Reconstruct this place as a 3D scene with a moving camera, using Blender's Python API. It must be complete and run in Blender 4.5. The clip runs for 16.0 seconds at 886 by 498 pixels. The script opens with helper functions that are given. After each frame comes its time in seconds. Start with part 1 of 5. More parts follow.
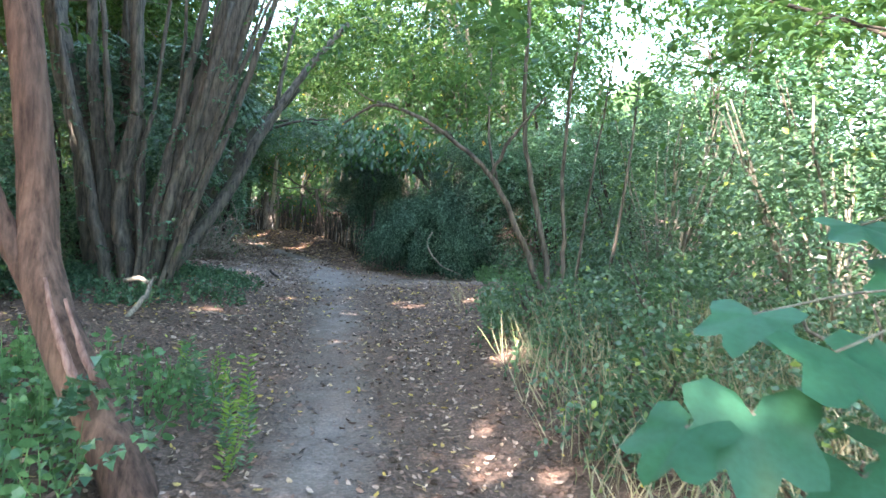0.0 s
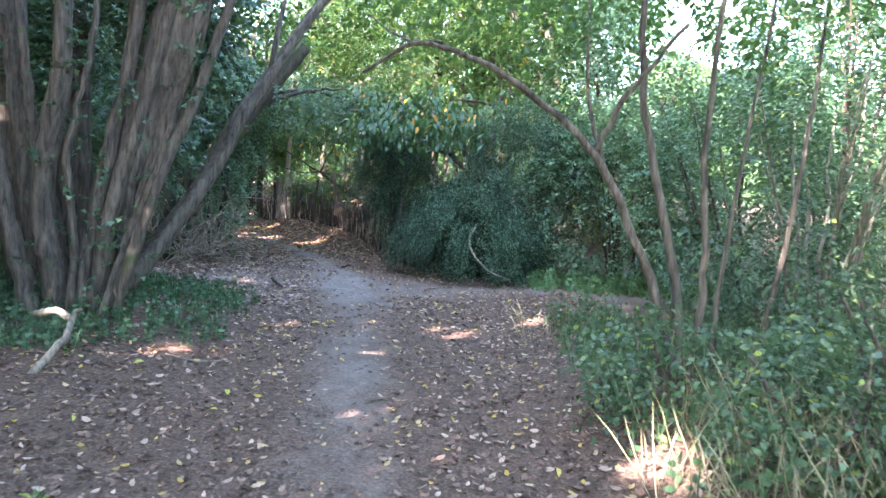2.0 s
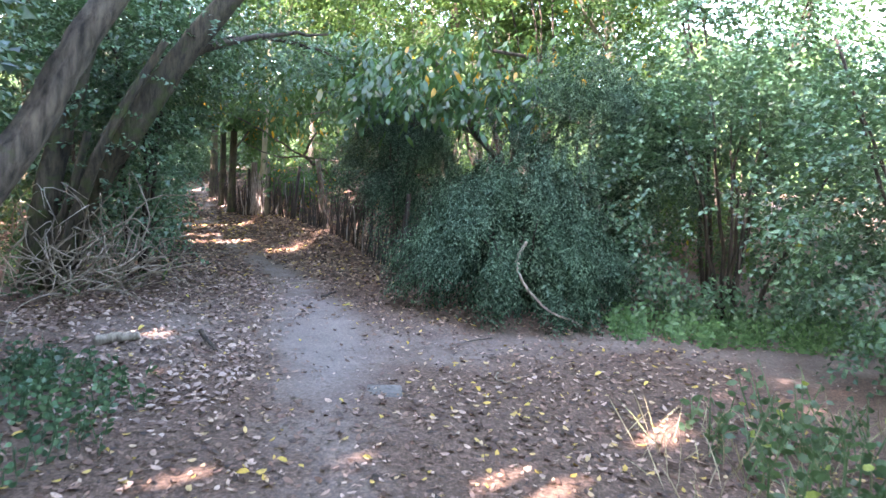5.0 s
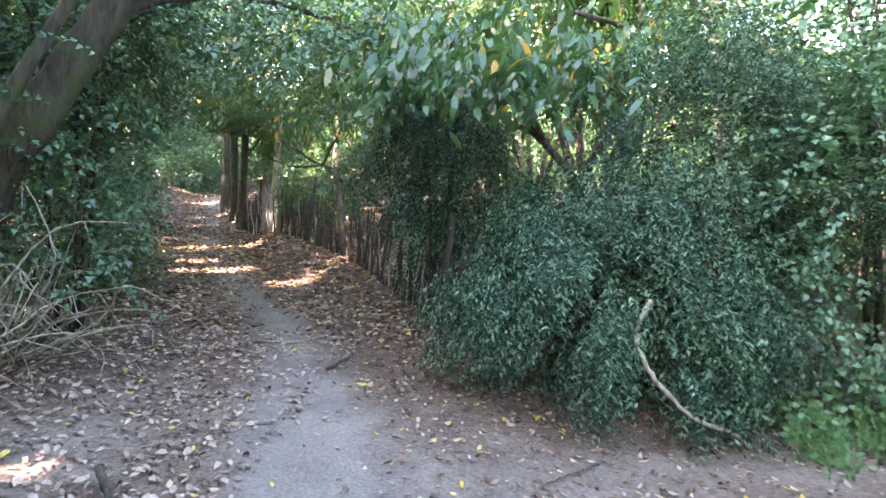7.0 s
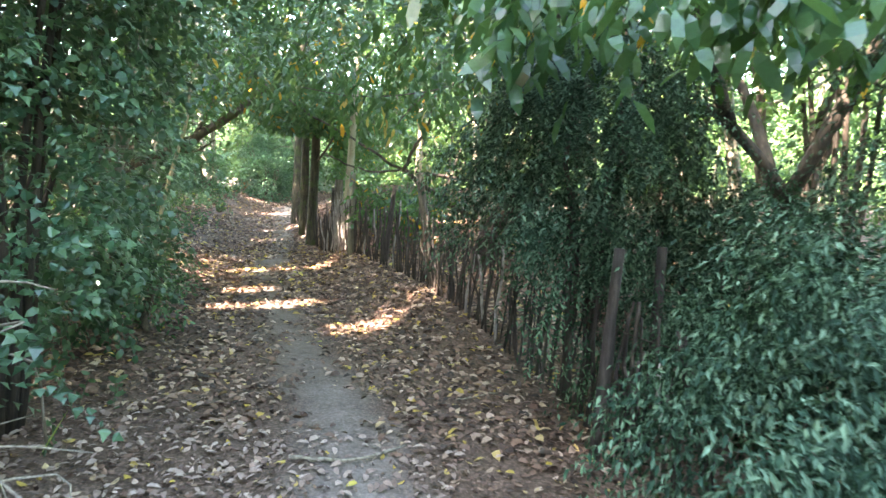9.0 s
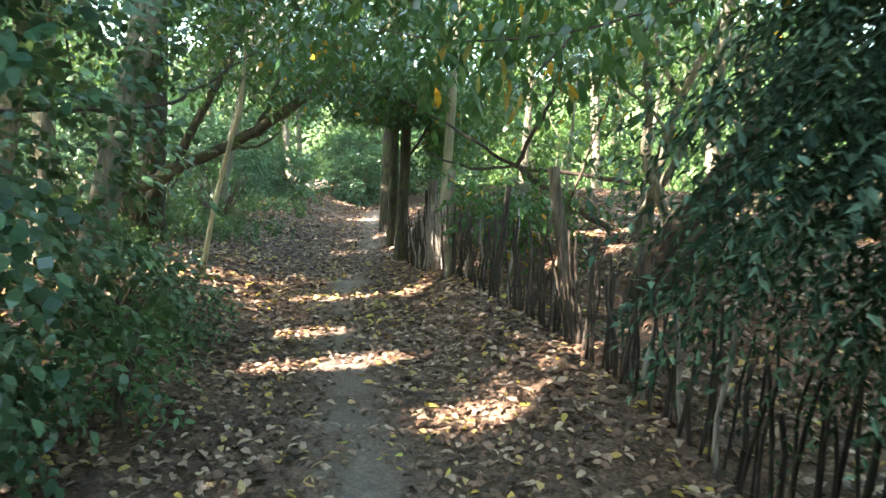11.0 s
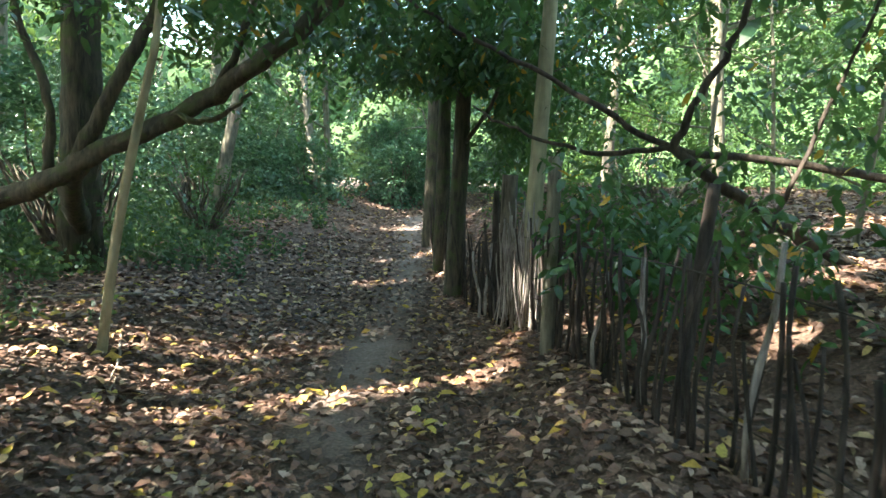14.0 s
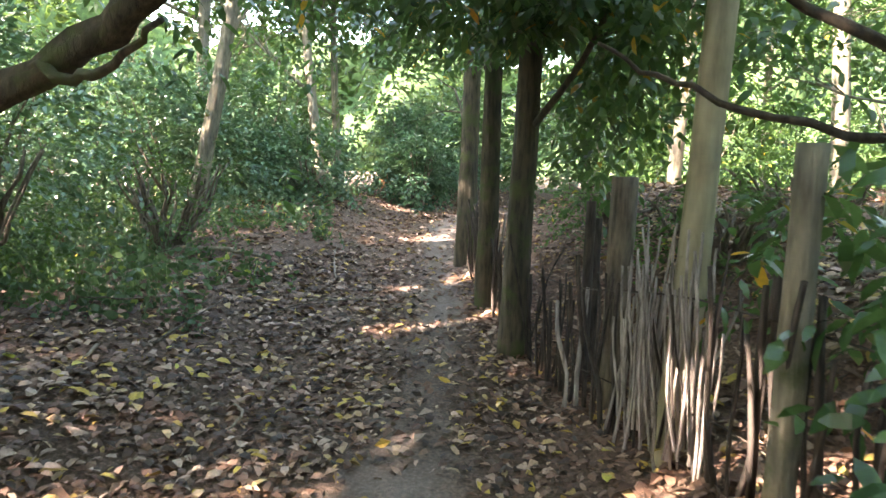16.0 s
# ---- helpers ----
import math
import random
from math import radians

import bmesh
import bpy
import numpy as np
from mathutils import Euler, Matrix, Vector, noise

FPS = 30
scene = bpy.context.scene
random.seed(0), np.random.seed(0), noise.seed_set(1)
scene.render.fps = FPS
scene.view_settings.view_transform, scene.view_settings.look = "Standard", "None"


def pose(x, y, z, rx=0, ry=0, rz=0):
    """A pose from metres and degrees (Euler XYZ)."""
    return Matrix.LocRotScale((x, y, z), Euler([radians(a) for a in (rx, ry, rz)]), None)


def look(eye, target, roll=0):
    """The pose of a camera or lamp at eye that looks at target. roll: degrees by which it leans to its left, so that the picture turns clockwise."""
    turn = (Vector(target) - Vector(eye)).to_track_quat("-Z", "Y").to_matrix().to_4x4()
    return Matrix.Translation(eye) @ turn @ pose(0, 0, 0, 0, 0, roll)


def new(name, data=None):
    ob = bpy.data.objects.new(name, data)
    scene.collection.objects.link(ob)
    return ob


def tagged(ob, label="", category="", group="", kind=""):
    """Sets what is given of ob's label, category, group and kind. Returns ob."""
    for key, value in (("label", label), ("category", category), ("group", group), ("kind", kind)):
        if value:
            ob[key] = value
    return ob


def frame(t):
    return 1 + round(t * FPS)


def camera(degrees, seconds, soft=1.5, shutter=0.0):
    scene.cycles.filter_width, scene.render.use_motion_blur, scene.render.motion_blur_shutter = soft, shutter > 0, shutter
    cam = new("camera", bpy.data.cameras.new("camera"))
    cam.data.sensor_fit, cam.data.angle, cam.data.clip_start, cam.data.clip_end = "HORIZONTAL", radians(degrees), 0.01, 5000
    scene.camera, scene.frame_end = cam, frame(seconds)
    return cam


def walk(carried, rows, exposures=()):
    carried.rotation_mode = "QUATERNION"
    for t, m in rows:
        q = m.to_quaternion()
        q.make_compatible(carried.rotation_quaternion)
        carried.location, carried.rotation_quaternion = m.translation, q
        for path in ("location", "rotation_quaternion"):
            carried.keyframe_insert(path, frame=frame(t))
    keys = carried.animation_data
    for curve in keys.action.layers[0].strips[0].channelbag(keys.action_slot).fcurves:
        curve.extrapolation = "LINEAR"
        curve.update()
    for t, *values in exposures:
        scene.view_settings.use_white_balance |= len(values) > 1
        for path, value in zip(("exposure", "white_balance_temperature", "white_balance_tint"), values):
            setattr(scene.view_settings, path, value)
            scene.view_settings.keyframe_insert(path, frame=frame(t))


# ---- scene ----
cam = camera(66.9, 16.0, soft=1.5, shutter=0.25)
METRES, EYE, TILT, LEAN, TURN = 20.0, 1.5, 0.0, 0.0, 0.0
ROWS = [
    (0.0, 0.0, 0.0, 0.0, 0.26, -4.2, -3.5),
    (0.5, -0.003, 0.0296, 0.0017, 0.97, -4.16, -3.39),
    (1.0, -0.0088, 0.0631, 0.0012, 1.52, -4.19, -3.36),
    (1.5, -0.0108, 0.0924, 0.0014, 2.01, -4.78, -3.31),
    (2.0, -0.0185, 0.1269, 0.0014, 2.12, -5.67, -3.29),
    (2.5, -0.0231, 0.1546, 0.0013, 2.21, -6.25, -3.23),
    (3.0, -0.0315, 0.1883, 0.0013, 1.99, -6.76, -3.23),
    (3.5, -0.0362, 0.2151, 0.003, 1.93, -7.12, -3.24),
    (6.0, -0.0511, 0.3713, 0.0023, 1.96, -6.53, -3.31),
    (6.5, -0.057, 0.4, 0.0029, 3.16, -6.29, -3.28),
    (7.0, -0.0595, 0.431, 0.0021, 4.47, -6.16, -3.25),
    (7.5, -0.0683, 0.4593, 0.0029, 5.87, -5.95, -3.19),
    (8.0, -0.0735, 0.4908, 0.0021, 7.24, -5.82, -3.09),
    (8.5, -0.0842, 0.5209, 0.0017, 9.04, -5.82, -3.01),
    (9.0, -0.0905, 0.5515, 0.0008, 11.31, -5.98, -2.84),
    (9.5, -0.1025, 0.5827, 0.0002, 13.79, -6.12, -2.7),
    (12.0, -0.1585, 0.73, -0.001, 21.39, -6.43, -1.74),
    (12.5, -0.1737, 0.7585, -0.0013, 22.01, -6.5, -1.79),
    (13.0, -0.1849, 0.7859, -0.0017, 22.52, -6.66, -1.76),
    (13.5, -0.2011, 0.8152, -0.0022, 22.76, -6.77, -1.68),
    (14.0, -0.212, 0.8424, -0.0039, 23.05, -6.63, -1.62),
    (14.5, -0.228, 0.8721, -0.003, 23.35, -6.94, -1.63),
    (15.0, -0.2398, 0.8985, -0.0033, 23.93, -7.5, -1.59),
    (15.5, -0.258, 0.9255, -0.0029, 24.18, -7.69, -1.66),
    (16.0, -0.2734, 0.9489, -0.0027, 24.28, -7.23, -1.71),
]
walk(cam, [(t, pose(0, 0, EYE, TILT, LEAN, TURN) @ pose(METRES * x, METRES * y, METRES * z, 90 + pitch, roll, yaw)) for t, x, y, z, yaw, pitch, roll in ROWS],
     exposures=[(0.0, 3.62, 6800, 1), (3.0, 4.15, 6600, 18), (3.5, 4.15, 6700, 20), (6.0, 4.4, 7400, 15), (7.0, 4.5, 7500, 13), (9.5, 4.8, 8000, 0), (12.0, 3.65, 7700, -6), (12.5, 3.55, 7500, -6), (13.0, 3.5, 7300, -10), (14.5, 3.65, 7200, -9), (15.0, 3.75, 7100, -18), (15.5, 4.0, 7100, -21), (16.0, 4.2, 8300, 6)])

# ---- world, sun ----
SUN_AZ, SUN_EL = (-0.64, -0.77), 36.0
world = bpy.data.worlds.new("world")
scene.world = world
world.use_nodes = True
wn = world.node_tree
sky = wn.nodes.new("ShaderNodeTexSky")
sky.sky_type, sky.sun_disc = "NISHITA", False
sky.sun_elevation, sky.sun_rotation = radians(SUN_EL), math.atan2(SUN_AZ[0], SUN_AZ[1])
wn.links.new(sky.outputs[0], wn.nodes["Background"].inputs[0])
wn.nodes["Background"].inputs[1].default_value = 0.15
sun_data = bpy.data.lights.new("sun", "SUN")
sun_data.energy, sun_data.angle, sun_data.color = 4.4, radians(0.53), (1.0, 0.87, 0.9)
sun = new("sun", sun_data)
SUN = Vector((SUN_AZ[0] * math.cos(radians(SUN_EL)), SUN_AZ[1] * math.cos(radians(SUN_EL)), math.sin(radians(SUN_EL)))).normalized()
sun.matrix_world = look(SUN * 60, (0, 0, 0))


# ---- materials ----
def nodes_of(name):
    m = bpy.data.materials.new(name)
    m.use_nodes = True
    t = m.node_tree
    return m, t, t.nodes["Principled BSDF"]


def node(t, kind, **values):
    n = t.nodes.new("ShaderNode" + kind)
    for k, v in values.items():
        n.inputs[k.replace("_", " ")].default_value = v
    return n


def ramp(t, source, stops):
    n = t.nodes.new("ShaderNodeValToRGB")
    e = n.color_ramp.elements
    while len(e) < len(stops):
        e.new(0.5)
    for i, (p, c) in enumerate(stops):
        e[i].position, e[i].color = p, (*c, 1)
    t.links.new(source, n.inputs[0])
    return n.outputs[0]


def mixed(t, fac, a, b, kind="MIX"):
    n = t.nodes.new("ShaderNodeMix")
    n.data_type, n.blend_type = "RGBA", kind
    for s, v in ((n.inputs[0], fac), (n.inputs[6], a), (n.inputs[7], b)):
        if isinstance(v, bpy.types.NodeSocket):
            t.links.new(v, s)
        else:
            s.default_value = v if isinstance(v, (int, float)) else (*v, 1)
    return n.outputs[2]


def noise_at(t, scale, detail=4.0, rough=0.6, stretch=None):
    co = node(t, "NewGeometry").outputs["Position"]
    if stretch:
        mp = node(t, "Mapping", Scale=stretch)
        t.links.new(co, mp.inputs[0])
        co = mp.outputs[0]
    n = node(t, "TexNoise", Scale=scale, Detail=detail, Roughness=rough)
    t.links.new(co, n.inputs[0])
    return n.outputs["Fac"]


def bumped(t, b, height, strength, distance):
    n = node(t, "Bump", Strength=strength, Distance=distance)
    t.links.new(height, n.inputs["Height"])
    t.links.new(n.outputs[0], b.inputs["Normal"])


def leaf_material(name, dark, mid, light, rough=0.45, through_light=0.26, glow=(0.3, 0.5, 0.11), odd=None, odd_share=0.03):
    """Green leaves: a colour for each leaf, drifting over the plant, with light that shines through."""
    m, t, b = nodes_of(name)
    isl = node(t, "NewGeometry").outputs["Random Per Island"]
    stops = [(0.0, dark), (0.5, mid), (1.0 - odd_share if odd else 1.0, light)]
    if odd:
        stops.append((min(1.0, 1.005 - odd_share), odd))
    col = ramp(t, isl, stops)
    drift = ramp(t, noise_at(t, 0.9, 3), [(0.3, (0.7, 0.74, 0.8)), (0.7, (1.2, 1.16, 1.0))])
    col = mixed(t, 1.0, col, drift, "MULTIPLY")
    grain = ramp(t, noise_at(t, 60, 2), [(0.3, (0.82, 0.82, 0.82)), (0.7, (1.12, 1.12, 1.12))])
    col = mixed(t, 1.0, col, grain, "MULTIPLY")
    t.links.new(col, b.inputs["Base Color"])
    b.inputs["Roughness"].default_value = rough
    b.inputs["Specular IOR Level"].default_value = 0.6 if rough < 0.4 else 0.28 if rough < 0.5 else 0.12
    tr = node(t, "BsdfTranslucent")
    t.links.new(mixed(t, 0.45, col, glow), tr.inputs[0])
    mx = node(t, "MixShader", Fac=through_light)
    out = t.nodes["Material Output"]
    t.links.new(b.outputs[0], mx.inputs[1])
    t.links.new(tr.outputs[0], mx.inputs[2])
    t.links.new(mx.outputs[0], out.inputs[0])
    return m


def bark_material(name, dark, light, moss=(0.09, 0.11, 0.045), moss_at=0.62, stretch=(1, 1, 0.16), scale=26, depth=0.02):
    m, t, b = nodes_of(name)
    ridges = noise_at(t, scale, 6, 0.65, stretch)
    blot = noise_at(t, 3.2, 4)
    col = ramp(t, ridges, [(0.33, dark), (0.62, light)])
    col = mixed(t, 1.0, col, ramp(t, blot, [(0.3, (0.65, 0.65, 0.68)), (0.7, (1.2, 1.15, 1.1))]), "MULTIPLY")
    col = mixed(t, ramp(t, noise_at(t, 5, 5), [(moss_at, (0, 0, 0)), (moss_at + 0.12, (1, 1, 1))]), col, moss)
    t.links.new(col, b.inputs["Base Color"])
    b.inputs["Roughness"].default_value = 0.9
    bumped(t, b, ridges, 0.9, depth)
    return m


def earth_material():
    m, t, b = nodes_of("woodland_earth")
    bare = node(t, "Attribute")
    bare.attribute_name = "bare"
    fine, coarse = noise_at(t, 45, 6, 0.7), noise_at(t, 2.3, 5)
    litter = ramp(t, fine, [(0.3, (0.04, 0.025, 0.018)), (0.5, (0.12, 0.075, 0.053)), (0.7, (0.28, 0.18, 0.135))])
    soil = ramp(t, fine, [(0.25, (0.2, 0.178, 0.165)), (0.75, (0.4, 0.36, 0.335))])
    soil = mixed(t, 1.0, soil, ramp(t, coarse, [(0.3, (0.75, 0.75, 0.78)), (0.7, (1.15, 1.12, 1.08))]), "MULTIPLY")
    add = node(t, "Math")
    add.operation = "MULTIPLY_ADD"
    t.links.new(coarse, add.inputs[0])
    add.inputs[1].default_value = 0.9
    t.links.new(bare.outputs["Fac"], add.inputs[2])
    add2 = node(t, "Math")
    add2.operation = "MULTIPLY_ADD"
    t.links.new(noise_at(t, 14, 5, 0.7), add2.inputs[0])
    add2.inputs[1].default_value = 0.8
    t.links.new(add.outputs[0], add2.inputs[2])
    half = node(t, "Math")
    half.operation = "MULTIPLY"
    t.links.new(add2.outputs[0], half.inputs[0])
    half.inputs[1].default_value = 0.5
    mask = ramp(t, half.outputs[0], [(0.52, (0, 0, 0)), (0.92, (0.62, 0.62, 0.62))])
    t.links.new(mixed(t, mask, litter, soil), b.inputs["Base Color"])
    b.inputs["Roughness"].default_value = 0.95
    bumped(t, b, fine, 0.8, 0.02)
    return m


def dead_leaf_material(name, stops):
    m, t, b = nodes_of(name)
    col = ramp(t, node(t, "NewGeometry").outputs["Random Per Island"], stops)
    col = mixed(t, 1.0, col, ramp(t, noise_at(t, 70, 3), [(0.3, (0.7, 0.68, 0.66)), (0.7, (1.15, 1.12, 1.1))]), "MULTIPLY")
    t.links.new(col, b.inputs["Base Color"])
    b.inputs["Roughness"].default_value = 0.62
    return m


EARTH = earth_material()
LITTER = dead_leaf_material("dead_leaves", [(0.0, (0.035, 0.021, 0.015)), (0.35, (0.11, 0.062, 0.043)), (0.7, (0.25, 0.148, 0.105)), (0.9, (0.52, 0.38, 0.3)), (0.985, (0.48, 0.33, 0.07))])
PALE_LITTER = dead_leaf_material("dusty_pale_leaves", [(0.0, (0.16, 0.105, 0.085)), (0.5, (0.3, 0.21, 0.175)), (1.0, (0.48, 0.37, 0.31))])
YELLOW = dead_leaf_material("yellow_leaves", [(0.0, (0.5, 0.33, 0.05)), (0.6, (0.55, 0.42, 0.1)), (1.0, (0.42, 0.45, 0.08))])
BARK = bark_material("brown_bark", (0.035, 0.029, 0.023), (0.2, 0.165, 0.128))
BARK_RED = bark_material("reddish_bark", (0.06, 0.03, 0.02), (0.23, 0.13, 0.09), moss_at=0.8)
BARK_GREY = bark_material("grey_green_bark", (0.10, 0.092, 0.07), (0.27, 0.245, 0.185), moss_at=0.6)
BARK_PALE = bark_material("pale_smooth_bark", (0.22, 0.20, 0.13), (0.42, 0.38, 0.25), moss_at=0.72, scale=9, depth=0.006)
BARK_DARK = bark_material("dark_bark", (0.02, 0.016, 0.012), (0.085, 0.066, 0.05), moss_at=0.66)
BARK_MOSSY = bark_material("mossy_dark_bark", (0.022, 0.02, 0.014), (0.1, 0.085, 0.058), moss=(0.06, 0.075, 0.025), moss_at=0.52)
STONE = bark_material("worn_grey_stone", (0.1, 0.092, 0.085), (0.2, 0.185, 0.17), moss_at=0.8, stretch=(1, 1, 1), scale=30, depth=0.004)
DEADWOOD = bark_material("dead_wood", (0.13, 0.11, 0.085), (0.38, 0.33, 0.26), moss_at=0.9, scale=34, depth=0.006)
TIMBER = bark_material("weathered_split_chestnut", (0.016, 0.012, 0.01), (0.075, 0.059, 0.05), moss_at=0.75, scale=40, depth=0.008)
# paler copy of the pale timber: sun painted on; a few stand elsewhere
SUNLIT_TIMBER = bark_material("sunlit_split_chestnut", (0.1, 0.085, 0.075), (0.46, 0.42, 0.39), moss_at=0.9, scale=40, depth=0.008)
GREEN = leaf_material("hornbeam_leaves", (0.022, 0.056, 0.02), (0.045, 0.1, 0.03), (0.095, 0.17, 0.045), odd=(0.5, 0.36, 0.05), odd_share=0.012)
FRESH = leaf_material("fresh_green_leaves", (0.022, 0.058, 0.022), (0.058, 0.125, 0.04), (0.105, 0.185, 0.055), through_light=0.32)
IVY = leaf_material("ivy_leaves", (0.024, 0.068, 0.04), (0.06, 0.14, 0.08), (0.135, 0.235, 0.125), rough=0.33, through_light=0.15)
LAUREL = leaf_material("laurel_leaves", (0.022, 0.065, 0.03), (0.04, 0.10, 0.045), (0.07, 0.14, 0.055), rough=0.2, through_light=0.3, odd=(0.6, 0.3, 0.03), odd_share=0.03)
BOX = leaf_material("small_dark_evergreen_leaves", (0.007, 0.02, 0.014), (0.03, 0.07, 0.05), (0.18, 0.28, 0.2), rough=0.6, through_light=0.1)
WEED = leaf_material("nettle_and_bramble_leaves", (0.022, 0.055, 0.03), (0.055, 0.115, 0.06), (0.13, 0.21, 0.12), rough=0.36, through_light=0.22, odd=(0.32, 0.38, 0.09), odd_share=0.03)
NETTLE = leaf_material("fresh_nettle_leaves", (0.05, 0.12, 0.055), (0.09, 0.2, 0.085), (0.16, 0.29, 0.13), rough=0.38, through_light=0.28)
BRIGHT = leaf_material("yellow_green_leaves", (0.14, 0.22, 0.04), (0.2, 0.3, 0.06), (0.28, 0.36, 0.09), through_light=0.4)
STRAW = dead_leaf_material("dry_grass", [(0.0, (0.22, 0.19, 0.11)), (0.6, (0.40, 0.35, 0.22)), (1.0, (0.2, 0.24, 0.1))])
FAR = leaf_material("distant_leaves", (0.008, 0.022, 0.013), (0.02, 0.046, 0.026), (0.045, 0.085, 0.042), through_light=0.22)

# ---- lie of the land ----
PATH_Y = [-400, -4, 0, 3.2, 6.4, 9, 11, 13.2, 14.7, 17, 20, 23, 26, 29, 31, 34, 40, 400]
PATH_X = [0, -0.2, -0.3, -0.5, -0.95, -1.35, -1.75, -2.35, -3.0, -4.4, -6.15, -7.3, -8.55, -9.9, -10.3, -9.6, -6, 0]
CAM_Y = [METRES * r[2] for r in ROWS]
CAM_X = [METRES * r[1] for r in ROWS]
FENCE_X = [-1.1, -1.6, -2.4, -3.4, -3.8, -4.4, -5.4, -5.75, -6.5, -7.2, -8.0, -9.0]
FENCE_Y = [14.1, 15.2, 16.8, 18.4, 19.05, 19.9, 21.5, 22.0, 23.1, 24.1, 25.6, 27.6]
rng = np.random.default_rng(7)


def wave(x, y, z=0.0, f=1.0):
    """Smooth pseudo-noise, about -1 to 1."""
    return (np.sin(f * (1.3 * x + 0.7 * y + 1.9 * z) + 1.1) + np.sin(f * (-0.9 * x + 1.7 * y - 1.1 * z) + 2.3) + np.sin(f * (2.1 * x - 1.2 * y + 0.8 * z)) + np.sin(f * (-1.6 * x - 2.3 * y + 2.2 * z) + 4.0)) / 2.6


def step(a, b, v):
    u = np.clip((v - a) / (b - a), 0, 1)
    return u * u * (3 - 2 * u)


def off_path(x, y):
    return x - np.interp(y, PATH_Y, PATH_X)


def land(x, y):
    """Height of the ground: a worn hollow way with low banks, a higher one behind the fence, climbing at the far end."""
    x, y = np.asarray(x, float), np.asarray(y, float)
    d = off_path(x, y)
    deep = 0.10 + 0.22 * step(14, 19, y)
    left = step(0.9, 2.4, -d) * deep
    right = step(0.8, 2.1, d) * np.where(y < 8.5, 0.28 * step(8.8, 7, y), 0.0) + step(0.7, 1.6, d) * 0.30 * step(15, 19, y)
    rise = 0.45 * step(22, 29.5, y) + 0.12 * step(4, 12, d) * step(14, 20, y)
    rise = rise + 0.52 * step(0.35, 1.9, x - np.interp(y, FENCE_Y, FENCE_X)) * step(16.5, 19.5, y) * step(34, 28, y)
    rise = rise + 0.2 * np.exp(-(((x + 3.9) / 1.15) ** 2 + ((y - 8.7) / 1.0) ** 2))
    rough = 0.012 * wave(x, y, f=5.0) + 0.02 * wave(x, y, f=1.3)
    return (left + right + rise) * (1 - step(60, 120, np.hypot(x, y))) + rough


def bareness(x, y):
    d = off_path(x, y)
    strip = np.exp(-((d + 0.05) / 0.38) ** 2) * (0.75 + 0.2 * wave(x, y, f=0.9)) * (1 - 0.17 * step(15.5, 18, y))
    wob = 0.3 * wave(x, y, f=1.1) + 0.12 * wave(x, y, f=3.1)
    fork = np.exp(-((y - 12.15 - 0.1 * (x + 1) + wob) / 0.8) ** 2) * step(-3.2, -1.9, x + wob) * 0.62
    worn = 0.8 * np.exp(-(((d + 0.1) / 0.55) ** 2 + ((y - 12.4 + wob) / 1.5) ** 2))
    # lighter soil left of the path, partly in place of sun dapples
    side = 0.6 * np.exp(-(((x + 3.4 + wob) / 0.9) ** 2 + ((y - 12.0) / 1.5) ** 2))
    worn = np.maximum(worn, side)
    return np.clip(strip * (0.88 + 0.05 * step(20, 24, y)) + np.maximum(fork, worn), 0, 1)


# ---- makers ----
def mesh_object(name, verts, faces_flat, loop_totals, material, smooth=False, parent=None):
    me = bpy.data.meshes.new(name)
    verts = np.asarray(verts, np.float32)
    faces_flat = np.asarray(faces_flat, np.int32)
    loop_totals = np.asarray(loop_totals, np.int32)
    me.vertices.add(len(verts))
    me.vertices.foreach_set("co", verts.ravel())
    me.loops.add(len(faces_flat))
    me.loops.foreach_set("vertex_index", faces_flat)
    me.polygons.add(len(loop_totals))
    me.polygons.foreach_set("loop_start", np.concatenate(([0], np.cumsum(loop_totals)[:-1])).astype(np.int32))
    me.polygons.foreach_set("loop_total", loop_totals)
    me.polygons.foreach_set("use_smooth", np.full(len(loop_totals), smooth))
    me.update(calc_edges=True)
    me.materials.append(material)
    ob = new(name, me)
    ob.parent = parent
    return ob


def thing(name, at, label, category, group="", kind=""):
    ob = new(name)
    ob.location = at
    ob.empty_display_size = 0.1
    return tagged(ob, label, category, group, kind)


def under(ob, parent):
    """Parent ob, keeping its place in the world."""
    ob.parent = parent
    ob.matrix_parent_inverse = Matrix.Translation(-Vector(parent.location))
    return ob


